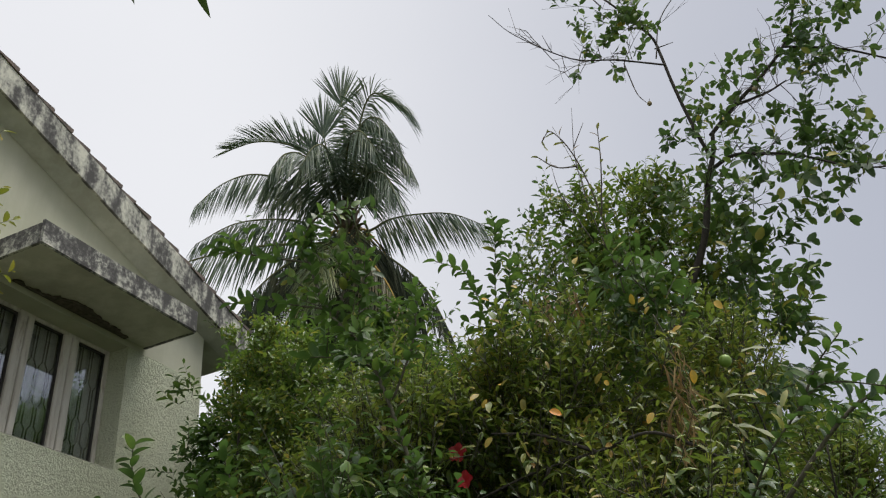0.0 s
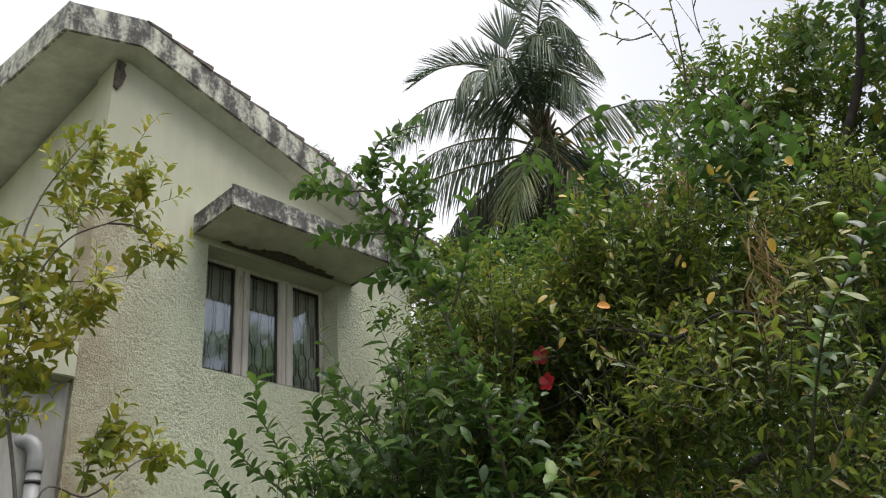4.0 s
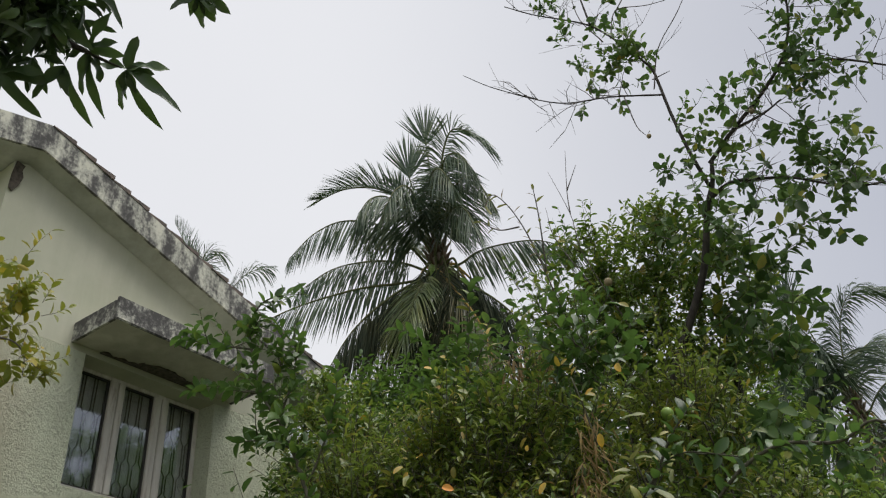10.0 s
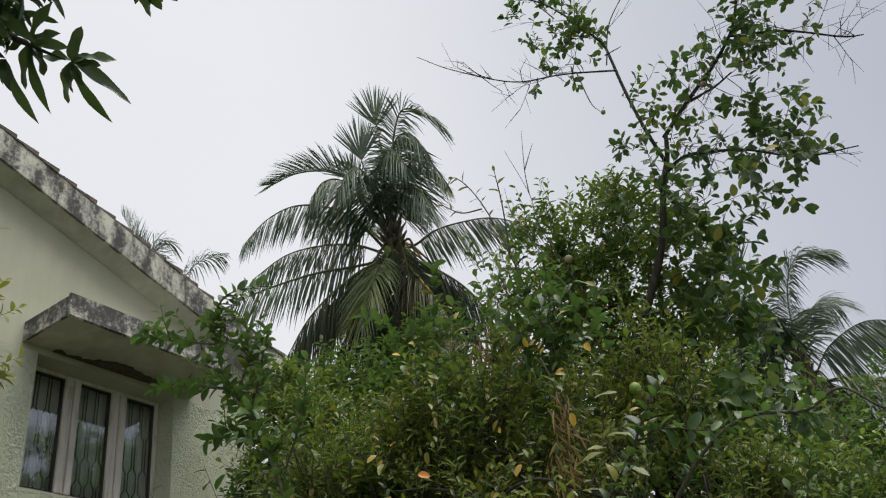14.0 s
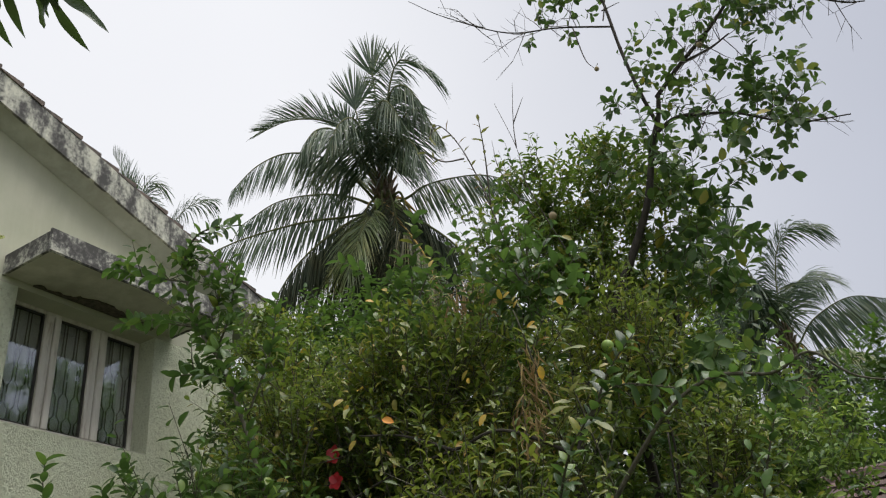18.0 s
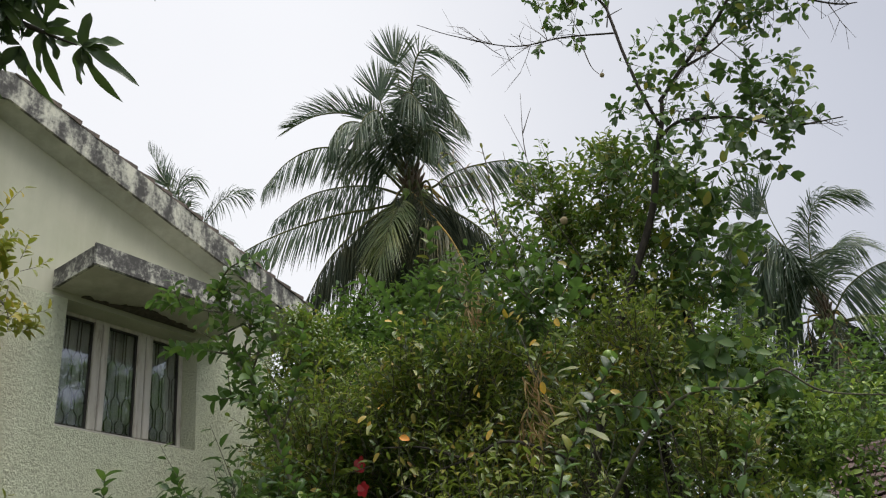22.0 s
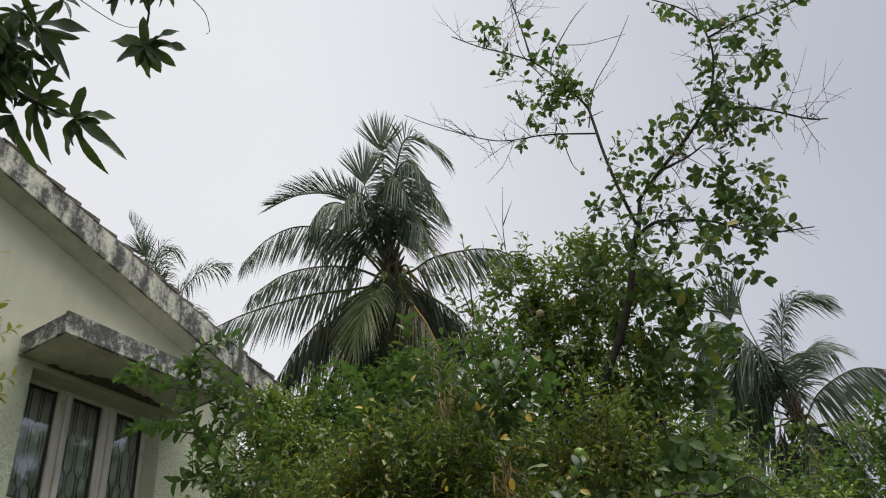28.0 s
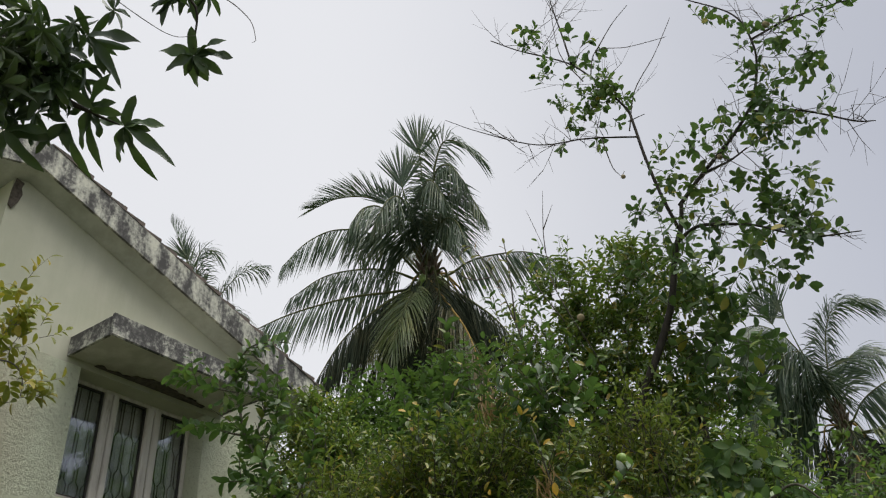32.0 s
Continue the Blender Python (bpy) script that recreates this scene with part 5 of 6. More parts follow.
def leafy_stem(rng, parent, pts, r0, leaf=0.10, gap=0.035, begin=0.3, meshes=None, mat=None, up=0.35, stop=1.0):
    """A stem whose alternate leaves are parts of their own."""
    tree_part(parent, "stem", pts, r0, 0.0022, mat or TWIG, 6, int(rng.integers(1000)))
    p = smooth_path(pts, 12)
    seg = np.r_[0, np.cumsum(np.linalg.norm(np.diff(p, axis=0), axis=1))]
    s = begin * seg[-1]
    k = 0
    while s < seg[-1] * stop:
        c = np.array([np.interp(s, seg, p[:, q]) for q in range(3)])
        d = np.array([np.interp(min(s + 0.02, seg[-1]), seg, p[:, q]) for q in range(3)]) - np.array([np.interp(s - 0.02, seg, p[:, q]) for q in range(3)])
        d = unit(d)
        side = unit(np.cross(d, np.array([0.3, -0.6, 0.5])))
        oth = np.cross(d, side)
        a = k * 2.4 + rng.normal(0, 0.3)
        out = side * math.cos(a) + oth * math.sin(a)
        way = unit(out * 0.9 + d * 0.6 + np.array([0, 0, up - 0.2]) + rng.normal(0, 0.15, 3))
        nor = unit(d * 0.5 - out * 0.3 + np.array([0, 0, 0.8]) + rng.normal(0, 0.25, 3))
        place_leaf(parent, (meshes or LIME_LEAVES)[k % len(meshes or LIME_LEAVES)], c, way, nor, leaf * rng.uniform(0.7, 1.15))
        s += gap * rng.uniform(0.7, 1.3)
        k += 1


lrng = np.random.default_rng(21)
# tall sprays of the lime shrub
SPRAYS = [
    [(0.5, 4.35, 0.6), (0.62, 4.0, 2.0), (0.49, 3.80, 2.89), (0.28, 3.80, 3.23), (0.18, 3.80, 3.50), (0.16, 3.80, 3.68), (0.24, 3.80, 3.76), (0.38, 3.80, 3.74), (0.52, 3.80, 3.69)],
    [(0.26, 3.80, 3.26), (0.10, 3.80, 3.33), (-0.05, 3.78, 3.40), (-0.23, 3.78, 3.43)],
    [(0.18, 3.80, 3.52), (0.05, 3.80, 3.58), (-0.15, 3.78, 3.67), (-0.36, 3.76, 3.78)],
    [(0.36, 3.82, 3.10), (0.42, 3.84, 3.30), (0.43, 3.86, 3.52)],
    [(0.30, 3.82, 3.22), (0.33, 3.85, 3.42), (0.31, 3.86, 3.62)],
    [(0.45, 3.82, 2.95), (0.30, 3.80, 3.02), (0.14, 3.78, 3.06)],
    [(0.52, 3.86, 2.80), (0.62, 3.88, 3.05), (0.64, 3.9, 3.3)],
    [(-0.45, 4.05, 1.9), (-0.62, 3.88, 2.5), (-0.70, 3.80, 2.72), (-0.73, 3.80, 2.90)],
    [(-0.30, 4.1, 1.9), (-0.42, 4.0, 2.45), (-0.50, 3.95, 2.74)],
    [(-0.60, 4.05, 1.8), (-0.85, 3.8, 2.3), (-0.98, 3.66, 2.55)],
    [(-0.20, 4.1, 2.0), (-0.33, 4.02, 2.6), (-0.41, 4.0, 2.86)],
    [(-0.60, 3.95, 2.3), (-0.82, 3.82, 2.52), (-0.90, 3.78, 2.66)],
    [(1.5, 4.4, 2.0), (1.75, 4.1, 2.3), (1.89, 4.0, 2.42), (2.03, 4.0, 2.52), (2.22, 4.0, 2.46)],
    [(1.92, 4.0, 2.43), (2.02, 4.0, 2.58), (2.13, 4.0, 2.68)],
    [(1.7, 4.5, 2.2), (2.05, 4.4, 2.50), (2.26, 4.42, 2.60), (2.46, 4.4, 2.55), (2.60, 4.38, 2.58), (2.72, 4.4, 2.46), (2.97, 4.4, 2.37)],
    [(0.80, 4.8, 2.6), (0.74, 4.65, 3.1), (0.68, 4.6, 3.45), (0.62, 4.6, 3.72), (0.45, 4.6, 3.86)],
    [(0.72, 4.62, 3.2), (0.82, 4.6, 3.5), (0.86, 4.6, 3.75)],
    [(2.2, 4.6, 2.0), (2.35, 4.5, 2.3), (2.42, 4.5, 2.45)],
]
for k, pts in enumerate(SPRAYS):
    leafy_stem(lrng, hedge, pts, 0.010 if k in (0, 14) else 0.0055, 0.080 if 7 <= k <= 11 else 0.068, 0.015 if 7 <= k <= 11 else 0.016, 0.26 if k == 0 else 0.25, stop=0.66 if k == 14 else 1.0)
for pts in ([(1.62, 4.55, 2.5), (1.40, 4.4, 2.62), (1.19, 4.4, 2.60), (0.88, 4.4, 2.57), (0.55, 4.4, 2.50), (0.30, 4.4, 2.52)], [(1.15, 4.4, 2.60), (0.95, 4.35, 2.70), (0.75, 4.3, 2.74)], [(0.95, 4.4, 2.58), (0.85, 4.4, 2.42), (0.70, 4.4, 2.3)]):
    tree_part(hedge, "branch", pts, 0.0085, 0.003, BARK, 7, 5)

# dark open sprays above the middle of the hedge
CITRUS_LEAVES = [leaf_mesh("citrus_leaf", CITRUS, 0.52, 0.12 + 0.14 * k, 0.16, seed=k + 5) for k in range(3)]
for pts in (
    [(0.80, 5.1, 2.6), (0.70, 5.1, 3.3), (0.60, 5.1, 3.75), (0.63, 5.1, 4.1), (0.66, 5.1, 4.33)],
    [(0.61, 5.1, 3.62), (0.52, 5.08, 3.82), (0.45, 5.06, 3.95)],
    [(0.62, 5.1, 3.72), (0.72, 5.1, 3.9), (0.76, 5.1, 4.02)],
    [(0.66, 5.1, 3.5), (0.80, 5.08, 3.66), (0.86, 5.06, 3.78)],
    [(0.70, 5.1, 3.35), (0.55, 5.08, 3.48), (0.46, 5.06, 3.52)],
    [(0.90, 5.1, 2.9), (0.98, 5.1, 3.4), (0.95, 5.1, 3.72)],
):
    leafy_stem(lrng, hedge, pts, 0.006, 0.082, 0.022, 0.3, CITRUS_LEAVES)

# short side shoots that thicken the tall spray
s, h = [], []
for k in range(46):
    p = smooth_path(SPRAYS[(0, 0, 0, 2, 5, 0, 3, 4)[k % 8]], 8)
    i = int(lrng.uniform(0.25, 0.85) * (len(p) - 2))
    s.append(p[i])
    h.append(lrng.normal(0, 0.8, 3) + np.array([-0.15, -0.1, 0.25]))
(lv, lf), (tv, tf) = shoots(lrng, np.array(s), np.array(h), (0.07, 0.19), (0.048, 0.072), 0.5, 8)
for nm, vv, ff, mm in (("foliage", lv, lf, LIME), ("twigwork", tv, tf, TWIG)):
    o = link_triangles(nm, vv, ff, mm, hedge, kind="stuff")
    o.matrix_parent_inverse = Matrix.Translation(-hedge.location)

# red flowers
def flower(parent, place, size, seed):
    rng = np.random.default_rng(seed)
    pet = []
    for k in range(5):
        a = k * 1.2566
        way = np.array([math.cos(a), -0.55, math.sin(a)])
        pet.append(blades(np.array([place]), way[None], np.array([[0.0, -1.0, 0.25]]), np.array([size]), np.array([size * 0.95])))
    v = np.vstack([p[0] for p in pet])
    f = np.vstack([p[1] + len(BLADE) * i for i, p in enumerate(pet)])
    o = link_triangles("flower", v, f, PETAL, parent, "red flower with open petals")
    o.matrix_parent_inverse = Matrix.Translation(-parent.location)
    tree_part(parent, "flower_stalk", [np.array(place) + np.array([0.02, 0.14, -0.10]), np.array(place) + np.array([0.01, 0.06, -0.02]), np.array(place)], 0.003, 0.002, TWIG, 5)


flower(hedge, (0.57, 4.36, 2.71), 0.048, 1)
flower(hedge, (0.60, 4.33, 2.58), 0.044, 2)
place_leaf(hedge, ORANGE_LEAF, (1.10, 3.98, 2.65), (0.9, 0.2, -0.35), (0.1, -0.9, 0.4), 0.048, "orange_leaf")
tree_part(hedge, "stem", [(0.9, 4.3, 2.4), (1.0, 4.1, 2.55), (1.09, 3.99, 2.65)], 0.004, 0.002, TWIG, 5)
for k in range(16):
    base = [(1.47, 4.55, 3.27), (1.40, 4.56, 3.22), (0.75, 4.25, 2.75), (1.25, 4.45, 2.95), (0.35, 4.3, 2.62), (1.6, 4.5, 3.0), (1.05, 4.4, 2.35), (1.8, 4.6, 2.7)][k % 8]
    base = Vector(base) + Vector(lrng.normal(0, 0.06, 3))
    place_leaf(mid, YELLOW_LEAF, base, (lrng.normal(0, 0.7), lrng.normal(-0.3, 0.4), lrng.normal(0, 0.6)), (lrng.normal(0, 0.4), -0.8, 0.5), lrng.uniform(0.035, 0.058), "yellow_leaf")
for k in range(44):
    base = (lrng.uniform(0.2, 1.95), lrng.uniform(4.15, 4.5), lrng.uniform(2.55, 3.45))
    way = (lrng.normal(0, 0.8), lrng.normal(-0.3, 0.4), lrng.normal(0, 0.6))
    if k % 3:
        place_leaf(mid, OLIVE_LEAVES[k % 2], base, way, (lrng.normal(0, 0.4), -0.6, 0.7), lrng.uniform(0.05, 0.09), "olive_leaf")
    else:
        place_leaf(mid, YELLOW_LEAF, base, way, (lrng.normal(0, 0.4), -0.8, 0.5), lrng.uniform(0.035, 0.06), "yellow_leaf")
# dead leaves caught in the shrub, and a whorl of long olive leaves
for k in range(85):
    t = lrng.random()
    base = Vector((1.55 - 0.07 * t, 4.45, 2.96 - 0.42 * t)) + Vector(lrng.normal(0, 1, 3)) * Vector((0.035, 0.03, 0.03)).length * 0.6
    place_leaf(mid, OLD_LEAVES[k % 3], base, (lrng.normal(0, 0.35), lrng.normal(0, 0.25), -1), (lrng.normal(0, 1), -1, 0.2), lrng.uniform(0.045, 0.10), "dead_leaf")
for k in range(46):
    base = Vector((0.87, 5.3, 3.84)) + Vector((lrng.normal(0, 0.075), lrng.normal(0, 0.04), lrng.normal(0, 0.03)))
    place_leaf(mid, STRAW_LEAVES[k % 2], base, (lrng.normal(0, 0.22), lrng.normal(-0.1, 0.2), -1), (lrng.normal(0, 1), -1, 0.2), lrng.uniform(0.18, 0.36), "dry_strand")
tree_part(mid, "stem", [(1.55, 5.1, 0), (1.64, 5.0, 1.2), (1.62, 4.9, 2.0), (1.56, 4.6, 2.6), (1.53, 4.47, 3.0), (1.50, 4.46, 3.15)], 0.008, 0.003, TWIG, 6)
for k in range(11):
    a = k * 0.571 + lrng.normal(0, 0.22)
    c = (1.69 + lrng.normal(0, 0.008), 4.50, 2.73 - 0.012 * k)
    place_leaf(mid, OLIVE_LEAVES[k % 2], c, (math.cos(a), lrng.normal(-0.3, 0.25), 0.3 * math.sin(a) - 0.15 + lrng.normal(0, 0.12)), (lrng.normal(0.1, 0.3), -0.4, 0.9), lrng.uniform(0.08, 0.17), "olive_leaf")
tree_part(mid, "stem", [(1.68, 5.15, 0), (1.76, 5.1, 1.1), (1.72, 5.0, 1.9), (1.70, 4.7, 2.4), (1.69, 4.52, 2.72)], 0.007, 0.004, TWIG, 6)
# withered curled leaves on thin shoots
for pts in ([(1.32, 5.1, 3.4), (1.34, 4.75, 3.9), (1.30, 4.6, 4.2), (1.22, 4.52, 4.36), (1.16, 4.5, 4.30)], [(1.34, 4.75, 3.9), (1.42, 4.6, 4.12), (1.46, 4.5, 4.28)], [(1.30, 4.6, 4.15), (1.20, 4.55, 4.15), (1.12, 4.5, 4.22)]):
    leafy_stem(lrng, mid, pts, 0.005, 0.055, 0.03, 0.45, [OLD_LEAVES[0], OLIVE_LEAVES[0], OLIVE_LEAVES[1]], GREY_TWIG)

# fruit
def fruit(parent, place, r, mat, squash=1.0):
    bm = bmesh.new()
    bmesh.ops.create_icosphere(bm, subdivisions=3, radius=r)
    for v in bm.verts:
        v.co.z *= squash * (1 + 0.12 * max(0, -v.co.z / r))
        v.co += Vector(place)
    o = part("fruit", bm, mat, parent, smooth=True)
    o.matrix_parent_inverse = Matrix.Translation(-parent.location)
    tree_part(parent, "fruit_stalk", [Vector(place) + Vector((0.01, 0.03, r + 0.05)), Vector(place) + Vector((0.004, 0.01, r + 0.02)), Vector(place) + Vector((0, 0, r * 0.9))], 0.003, 0.002, TWIG, 5)


fruit(mid, (1.71, 5.0, 3.08), 0.030, FRUIT)
fruit(citrus, (1.60, 6.3, 3.86), 0.032, FRUIT)
fruit(citrus, (1.11, 6.28, 4.69), 0.030, OLD_FRUIT)
fruit(citrus, (3.07, 6.30, 6.60), 0.030, OLD_FRUIT)
fruit(citrus, (1.67, 6.33, 5.81), 0.019, OLD_FRUIT)
fruit(citrus, (2.42, 6.35, 5.62), 0.022, OLD_FRUIT)

# bare twigs on the upper limbs and beside the climber
def bare(rng, parent, names, n, lo, hi, length):
    pieces = []
    for k in range(n):
        p = smooth_path(BOUGHS[names[k % len(names)]], 6)
        i = int(rng.uniform(lo, hi) * (len(p) - 2))
        d = unit(p[i + 1] - p[i])
        h = unit(d * 0.5 + rng.normal(0, 0.75, 3) + np.array([0, 0, 0.1]))
        L = rng.uniform(*length)
        a, b2 = p[i], p[i] + h * L * 0.55
        e = b2 + unit(h + rng.normal(0, 0.35, 3)) * L * 0.45
        pieces.append(tube([a, (a + b2) / 2 + rng.normal(0, 0.006, 3), b2, e], 0.0036, 0.0012, 4))
        for q in range(2):
            s = b2 + (a - b2) * rng.uniform(0, 0.6)
            pieces.append(tube([s, s + unit(h + rng.normal(0, 0.8, 3)) * L * rng.uniform(0.2, 0.45)], 0.0022, 0.001, 3))
    v, f = joined(pieces)
    o = link_mesh("bare_twigwork", v, f, GREY_TWIG, parent)
    tagged(o, kind="stuff")
    o.matrix_parent_inverse = Matrix.Translation(-parent.location)


bare(lrng, citrus, ["left", "upper"], 34, 0.45, 1.0, (0.25, 0.75))
bare(lrng, citrus, ["horizontal"], 22, 0.2, 0.75, (0.15, 0.45))
bare(lrng, citrus, ["low", "right", "crown", "outer", "inner"], 90, 0.05, 1.0, (0.15, 0.5))
for pts in ([(1.15, 6.5, 4.3), (1.10, 5.95, 4.75), (1.08, 5.9, 5.10), (0.97, 5.9, 5.56)], [(1.08, 5.9, 5.10), (1.09, 5.9, 5.31), (1.14, 5.9, 5.67)], [(1.05, 6.1, 4.6), (0.93, 5.9, 4.95), (0.90, 5.9, 5.25)], [(1.09, 5.9, 5.31), (1.20, 5.9, 5.50)]):
    tree_part(back, "twig", pts, 0.005, 0.0015, GREY_TWIG, 5, 7)
# sparse leaves on the lower limbs of the citrus tree
(lv, lf), (tv, tf) = shoots(nrng, *[q for q in in_blobs(nrng, [(2.05, 6.4, 4.35, 0.32, 0.3, 0.55), (2.0, 6.3, 3.5, 0.3, 0.3, 0.5), (2.55, 6.3, 4.75, 0.40, 0.25, 0.22), (1.85, 6.3, 4.7, 0.3, 0.25, 0.3)], 130, 0.2)], (0.12, 0.34), (0.08, 0.118), 0.58, 8)
for nm, vv, ff, mm in (("foliage", lv, lf, CITRUS), ("twigwork", tv, tf, TWIG)):
    o = link_triangles(nm, vv, ff, mm, citrus, kind="stuff")
    o.matrix_parent_inverse = Matrix.Translation(-citrus.location)

# pale-leaved shrub in front of the house corner
pale = thing("pale_shrub", (-3.0, 3.6, 0), "tall thin shrub with sparse yellow-green leaves", "shrub")
PALE_STEMS = [
    [(-3.0, 3.7, 0), (-3.0, 3.66, 1.5), (-3.0, 3.61, 2.62), (-3.0, 3.41, 3.52), (-3.0, 3.36, 4.4), (-3.0, 3.42, 4.85), (-3.0, 3.56, 5.24), (-3.0, 3.80, 5.75)],
    [(-3.0, 3.38, 3.9), (-3.0, 3.58, 4.24), (-3.0, 3.81, 4.34), (-3.0, 4.20, 4.51)],
    [(-3.0, 3.40, 3.7), (-3.0, 3.47, 4.20), (-3.0, 3.67, 4.64), (-3.0, 3.95, 4.88), (-3.0, 4.12, 5.02), (-3.0, 4.22, 5.25)],
    [(-3.0, 3.95, 4.88), (-3.0, 4.18, 4.93), (-3.0, 4.30, 4.85), (-3.0, 4.33, 4.68)],
    [(-3.0, 3.66, 2.2), (-3.0, 3.74, 2.83), (-3.0, 4.04, 2.82), (-3.0, 4.35, 3.08), (-3.0, 4.56, 3.16)],
    [(-3.0, 4.00, 2.84), (-3.0, 4.03, 3.1), (-3.0, 4.06, 3.32)],
]
for k, pts in enumerate(PALE_STEMS):
    tree_part(pale, "stem", pts, 0.02 if k == 0 else 0.009, 0.003, GREY_TWIG, 6, k + 70)
PALE_CLUMPS = [(-3, 3.64, 5.33, 1.0), (-3, 4.0, 5.3, 1.1), (-3, 4.18, 5.22, 0.8), (-3, 4.33, 4.74, 0.6), (-3, 3.44, 4.36, 0.9), (-3, 3.73, 4.81, 0.9), (-3, 3.46, 4.02, 1.2), (-3, 3.85, 4.11, 1.0), (-3, 3.5, 3.65, 1.2), (-3, 4.05, 3.2, 0.5), (-3, 4.52, 3.13, 0.5), (-3, 4.0, 2.93, 0.6), (-3, 3.4, 3.3, 0.6)]
pp, hh = [], []
for x, y, z, w in PALE_CLUMPS:
    for k in range(int(18 * w)):
        pp.append(np.array([x, y, z]) + lrng.normal(0, 0.10 * w + 0.02, 3))
        hh.append(lrng.normal(0, 0.7, 3) + np.array([0.1, 0.2, 0.35]))
(lv, lf), (tv, tf) = shoots(lrng, np.array(pp), np.array(hh), (0.14, 0.28), (0.09, 0.145), 0.42, 9)
link_triangles("foliage", lv, lf, PALE, pale, kind="stuff")
link_triangles("twigwork", tv, tf, GREY_TWIG, pale, kind="stuff")
settle(pale)

# mango tree: a branch hangs in from above
mango = thing("mango_tree", (-2.6, 0.2, 0), "mango tree whose dark leafy branch hangs overhead", "tree")
MR, MU = Vector((0.81, 0.58, -0.08)), Vector((0.40, -0.46, 0.79))
MF = MR.cross(MU)
tree_part(mango, "trunk", [(-2.6, 0.2, 0), (-2.55, 0.25, 2.0), (-2.4, 0.5, 4.0), (-2.0, 0.9, 5.6), (-1.5, 1.2, 6.6)], 0.16, 0.07, seed=100)
tree_part(mango, "limb", [(-2.0, 0.9, 5.6), (-1.2, 1.5, 5.75), (-0.5, 2.1, 5.45), (-0.15, 2.45, 5.12), (-0.09, 2.61, 4.93), (-0.03, 2.78, 4.88), (0.03, 2.94, 4.86)], 0.05, 0.004, seed=101)
tree_part(mango, "limb", [(-1.2, 1.5, 5.75), (-0.4, 2.1, 5.75), (0.3, 2.6, 5.6), (0.58, 2.88, 5.42), (0.50, 3.0, 5.19)], 0.022, 0.004, seed=102)
tree_part(mango, "twig", [(0.3, 2.6, 5.6), (0.65, 2.95, 5.5), (0.79, 3.10, 5.34), (0.83, 3.14, 5.17), (0.82, 3.13, 5.13)], 0.004, 0.0015, GREY_TWIG, 5, 103)
tree_part(mango, "twig", [(0.2, 2.55, 5.5), (0.40, 2.76, 5.26), (0.48, 2.88, 5.20), (0.56, 2.96, 5.22)], 0.003, 0.0015, GREY_TWIG, 5, 104)


def whorl(centre, tips, step=0.0030):
    """Long leaves from one point; tips as steps across and up."""
    for k, (a, b2) in enumerate(tips):
        d = MR * a * step + MU * b2 * step + MF * lrng.normal(0, 0.04)
        d = d + MU * 0.10 * d.length
        nor = MU * lrng.normal(0.55, 0.2) + MF * lrng.normal(0.8, 0.2) + MR * lrng.normal(0, 0.25)
        size = min(2, max(0, int((d.length - 0.14) / 0.075)))
        place_leaf(mango, MANGO_LEAVES[2 * size + k % 2], Vector(centre) + d * 0.01, d, nor, d.length)


whorl((0.04, 2.96, 4.86), [(20, 50), (65, 10), (93, -58), (30, -110), (15, -45), (-13, -55), (-28, -75), (-60, 15), (45, -8), (30, 12)])
whorl((-0.02, 2.78, 4.89), [(30, 60), (55, -12), (12, -55), (-5, -112), (-25, -78), (-60, -8), (18, -28), (45, 10)])
whorl((-0.13, 2.735, 4.82), [(-47, -57), (15, -110), (-9, -44), (-30, 13), (8, -57)])
whorl((-0.31, 2.52, 4.72), [(40, 40), (65, 2), (67, -17), (50, -78), (5, 45), (-15, -55)])
whorl((0.48, 3.02, 5.17), [(0, 43), (48, 35), (69, -2), (51, -33), (17, -51), (-9, -64), (-24, -41), (-41, -30), (-64, 7), (-38, 18), (30, -40), (40, 8)])
whorl((0.18, 2.57, 5.14), [(67, -81), (38, -65), (85, -2), (-17, -31), (-25, -13)])
whorl((0.08, 2.495, 5.02), [(50, -9), (13, 15), (5, -25), (25, 30)])
whorl((0.01, 2.535, 4.94), [(35, -33), (56, -65), (25, -60), (-15, -45), (10, -35)])
n = 58
base = np.array([(-0.10, 2.40, 5.02)]) + lrng.normal(0, 1, (n, 3)) * np.array([0.15, 0.12, 0.16]) + np.array(MF)[None] * lrng.uniform(-0.4, 0.1, (n, 1))
base = np.vstack([base, np.array([(-0.6, 1.9, 5.5)]) + lrng.normal(0, 0.35, (40, 3)), np.array([(0.55, 2.75, 5.55)]) + lrng.normal(0, 0.14, (10, 3))])
w = np.repeat(base, 8, axis=0)
way = lrng.normal(0, 1, w.shape) + np.array([0, 0, -0.7])
size = lrng.uniform(0.12, 0.22, len(w))
lv, lf = blades(w, way, lrng.normal(0, 0.6, w.shape) + np.array([0, 0, 0.8]), size, size * 0.22)
o = link_triangles("foliage", lv, lf, MANGO, mango, kind="stuff")
settle_only = Matrix.Translation(-mango.location)
o.matrix_parent_inverse = settle_only

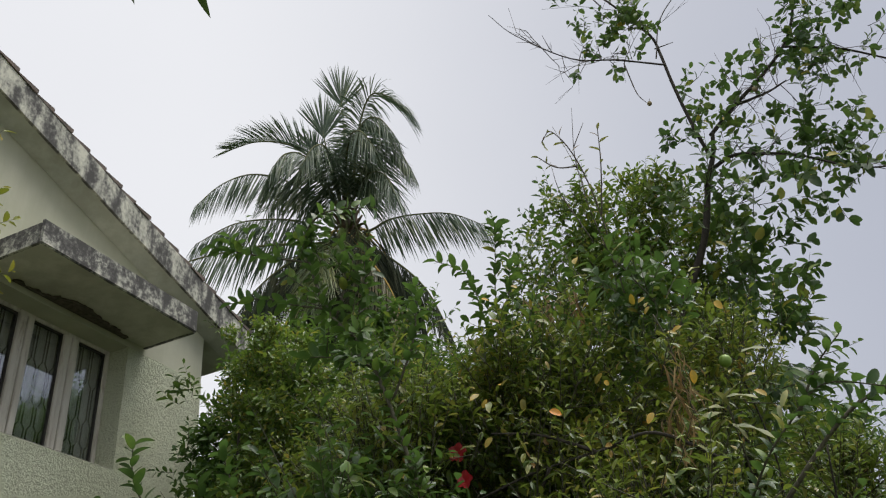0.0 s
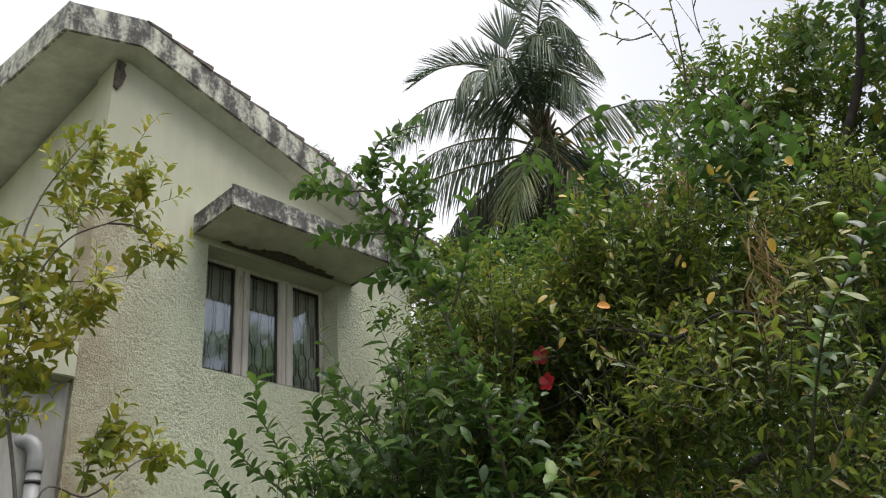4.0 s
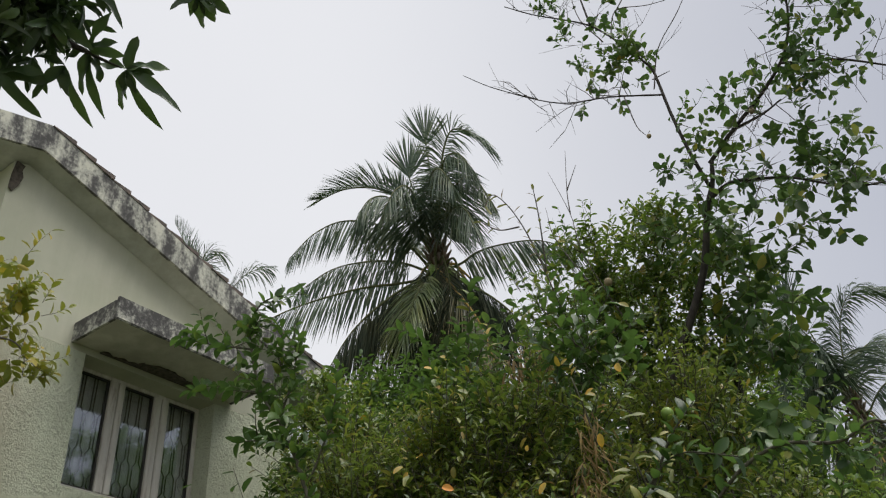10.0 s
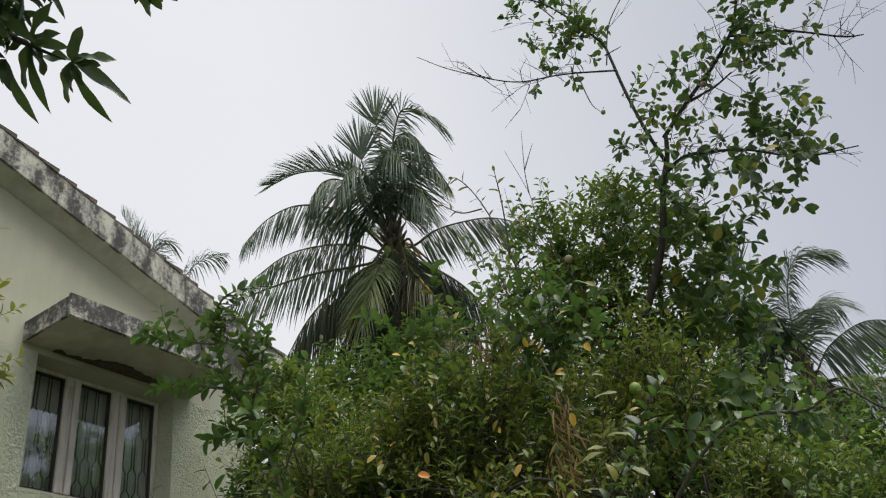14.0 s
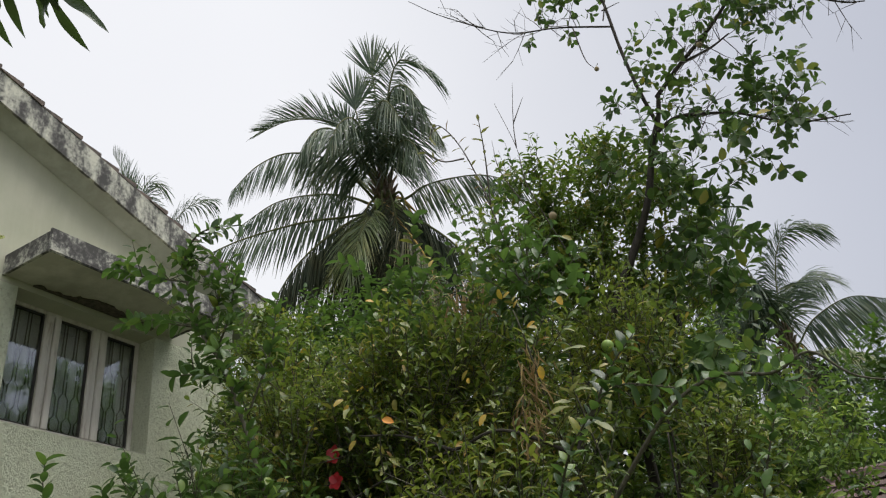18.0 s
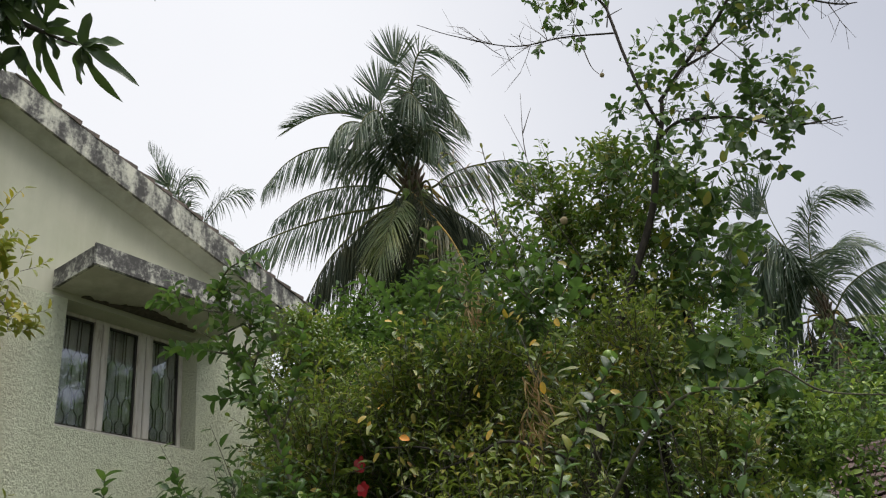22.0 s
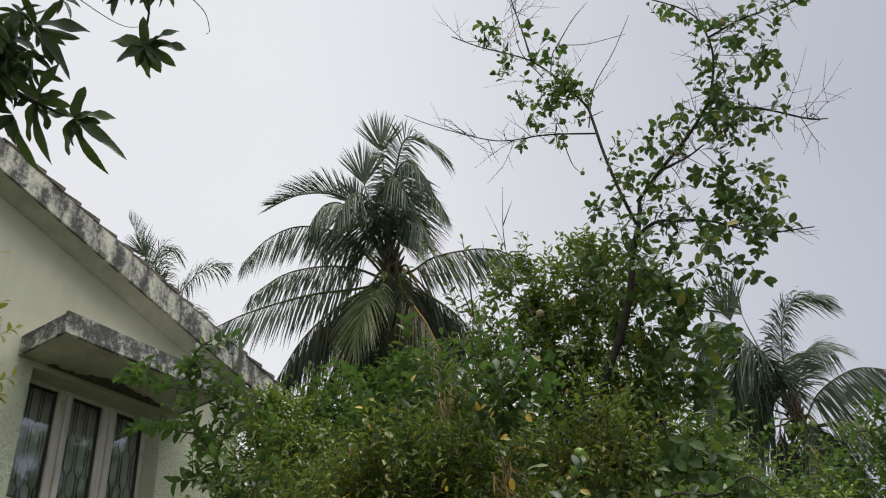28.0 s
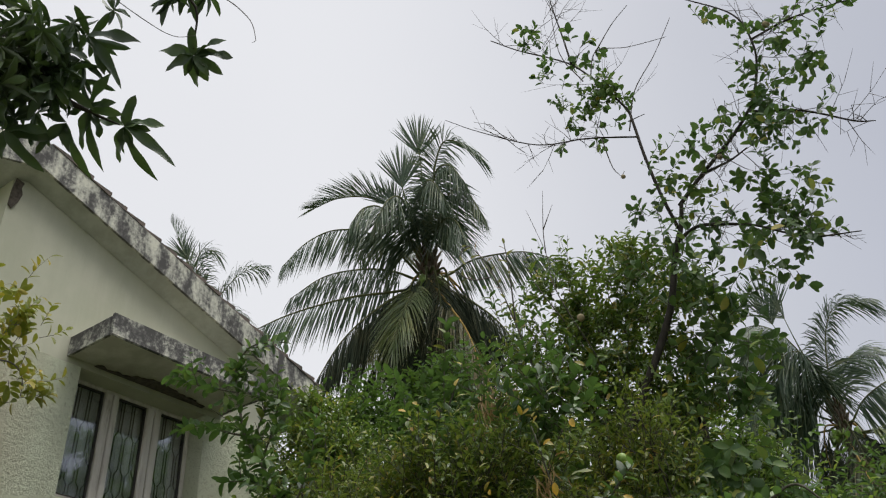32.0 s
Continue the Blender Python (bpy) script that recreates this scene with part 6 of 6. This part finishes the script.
# curtain behind the window
m, n, l, b = material("pale_curtain", 0.9)
a = noise_node(n, l, 3.0, 4.0)
l.new(ramp_node(n, l, a.outputs[0], [(0.3, (0.66, 0.66, 0.64)), (0.7, (0.80, 0.80, 0.78))]).outputs[0], b.inputs["Base Color"])
v, f = [], []
cols = 120
for i in range(cols + 1):
    t = i / cols
    y = 5.9 + 1.78 * t
    x = -5.20 + 0.016 * math.sin(t * 88) + 0.012 * math.sin(t * 31 + 1)
    v += [(x, y, 4.66), (x, y, 6.2), (x - 0.004, y, 6.2), (x - 0.004, y, 4.66)]
for i in range(cols):
    for q in range(4):
        f.append((4 * i + q, 4 * i + (q + 1) % 4, 4 * i + 4 + (q + 1) % 4, 4 * i + 4 + q))
tagged(link_mesh("curtain", v, f, m), "pale gathered curtain hanging behind the window grille", "curtain")

# dark mark where the roof meets the corner of the wall
bm = bmesh.new()
ring = [bm.verts.new((WALL_X + 0.006, Y0 + u, z)) for u, z in ((0.0, 7.70), (0.05, 7.66), (0.10, 7.76), (0.13, 7.90), (0.10, 7.98), (0.12, 8.06), (0.02, 8.08), (0.0, 7.90))]
bm.faces.new(ring)
ext = bmesh.ops.extrude_face_region(bm, geom=bm.faces[:])
bmesh.ops.translate(bm, vec=(0.02, 0, 0), verts=[q for q in ext["geom"] if isinstance(q, bmesh.types.BMVert)])
house_part("corner_mark", bm, SPALL, "dark patch in the corner under the eaves")

# ---- neighbouring tiled roof ----
shed = thing("tiled_outhouse", (5.0, 14.6, 0), "low outhouse under a worn red clay tile roof", "outhouse")
RIDGE_Y, RIDGE_Z, EAVE_Y, EAVE_Z, SX0, SX1 = 15.5, 4.20, 12.9, 2.62, 0.7, 9.5


def shed_part(name, bm, mat, label=""):
    o = part(name, bm, mat, shed, label)
    o.matrix_parent_inverse = Matrix.Translation(-shed.location)
    return o


bm = bmesh.new()
box(bm, SX0 + 0.3, 13.3, 0, SX1 - 0.3, 17.6, 2.55)
shed_part("wall", bm, GREY_WALL)
bm = bmesh.new()
prism(bm, [(EAVE_Y, EAVE_Z), (RIDGE_Y, RIDGE_Z), (18.1, EAVE_Z), (18.1, EAVE_Z - 0.06), (RIDGE_Y, RIDGE_Z - 0.08), (EAVE_Y, EAVE_Z - 0.06)], "x", SX0, SX1)
shed_part("roof_deck", bm, TILE)
slope = Vector((0, RIDGE_Y - EAVE_Y, RIDGE_Z - EAVE_Z))
run = slope.length
slope.normalize()
nor = Vector((0, -slope.z, slope.y))
tile = bpy.data.meshes.new("roof_tile")
tv, tf = [], []
for i in range(7):
    u = -0.13 + 0.26 * i / 6
    hgt = 0.009 * math.cos(u / 0.13 * math.pi * 1.5)
    for t, dz in ((0.0, 0.042), (0.32, 0.0)):
        for thick in (0.0, 0.014):
            q = Vector((u, 0, 0)) + slope * t + nor * (dz + hgt + thick + 0.02)
            tv.append(q)
for i in range(6):
    a = 4 * i
    tf += [(a + 1, a + 5, a + 7, a + 3), (a, a + 2, a + 6, a + 4), (a, a + 4, a + 5, a + 1), (a + 2, a + 3, a + 7, a + 6)]
tf += [(0, 1, 3, 2), (24, 26, 27, 25)]
tile.from_pydata(tv, [], tf)
tile.materials.append(RED_TILE)
trng = random.Random(8)
rows = int(run / 0.27)
for r in range(rows):
    for c in range(33):
        if c > 22 and r < 5:
            continue
        o = new("roof_tile", tile)
        o.parent = shed
        o.matrix_parent_inverse = Matrix.Translation(-shed.location)
        p = Vector((SX0 + 0.14 + c * 0.258, EAVE_Y, EAVE_Z)) + slope * (r * 0.27)
        o.location = p + Vector((trng.uniform(-0.006, 0.006), 0, trng.uniform(0, 0.006)))
bm = bmesh.new()
prism(bm, [(RIDGE_Y - 0.16, RIDGE_Z - 0.04), (RIDGE_Y - 0.10, RIDGE_Z + 0.09), (RIDGE_Y, RIDGE_Z + 0.14), (RIDGE_Y + 0.10, RIDGE_Z + 0.09), (RIDGE_Y + 0.16, RIDGE_Z - 0.04)], "x", SX0 - 0.02, SX1)
shed_part("ridge_cap", bm, RED_TILE, "weathered clay ridge")
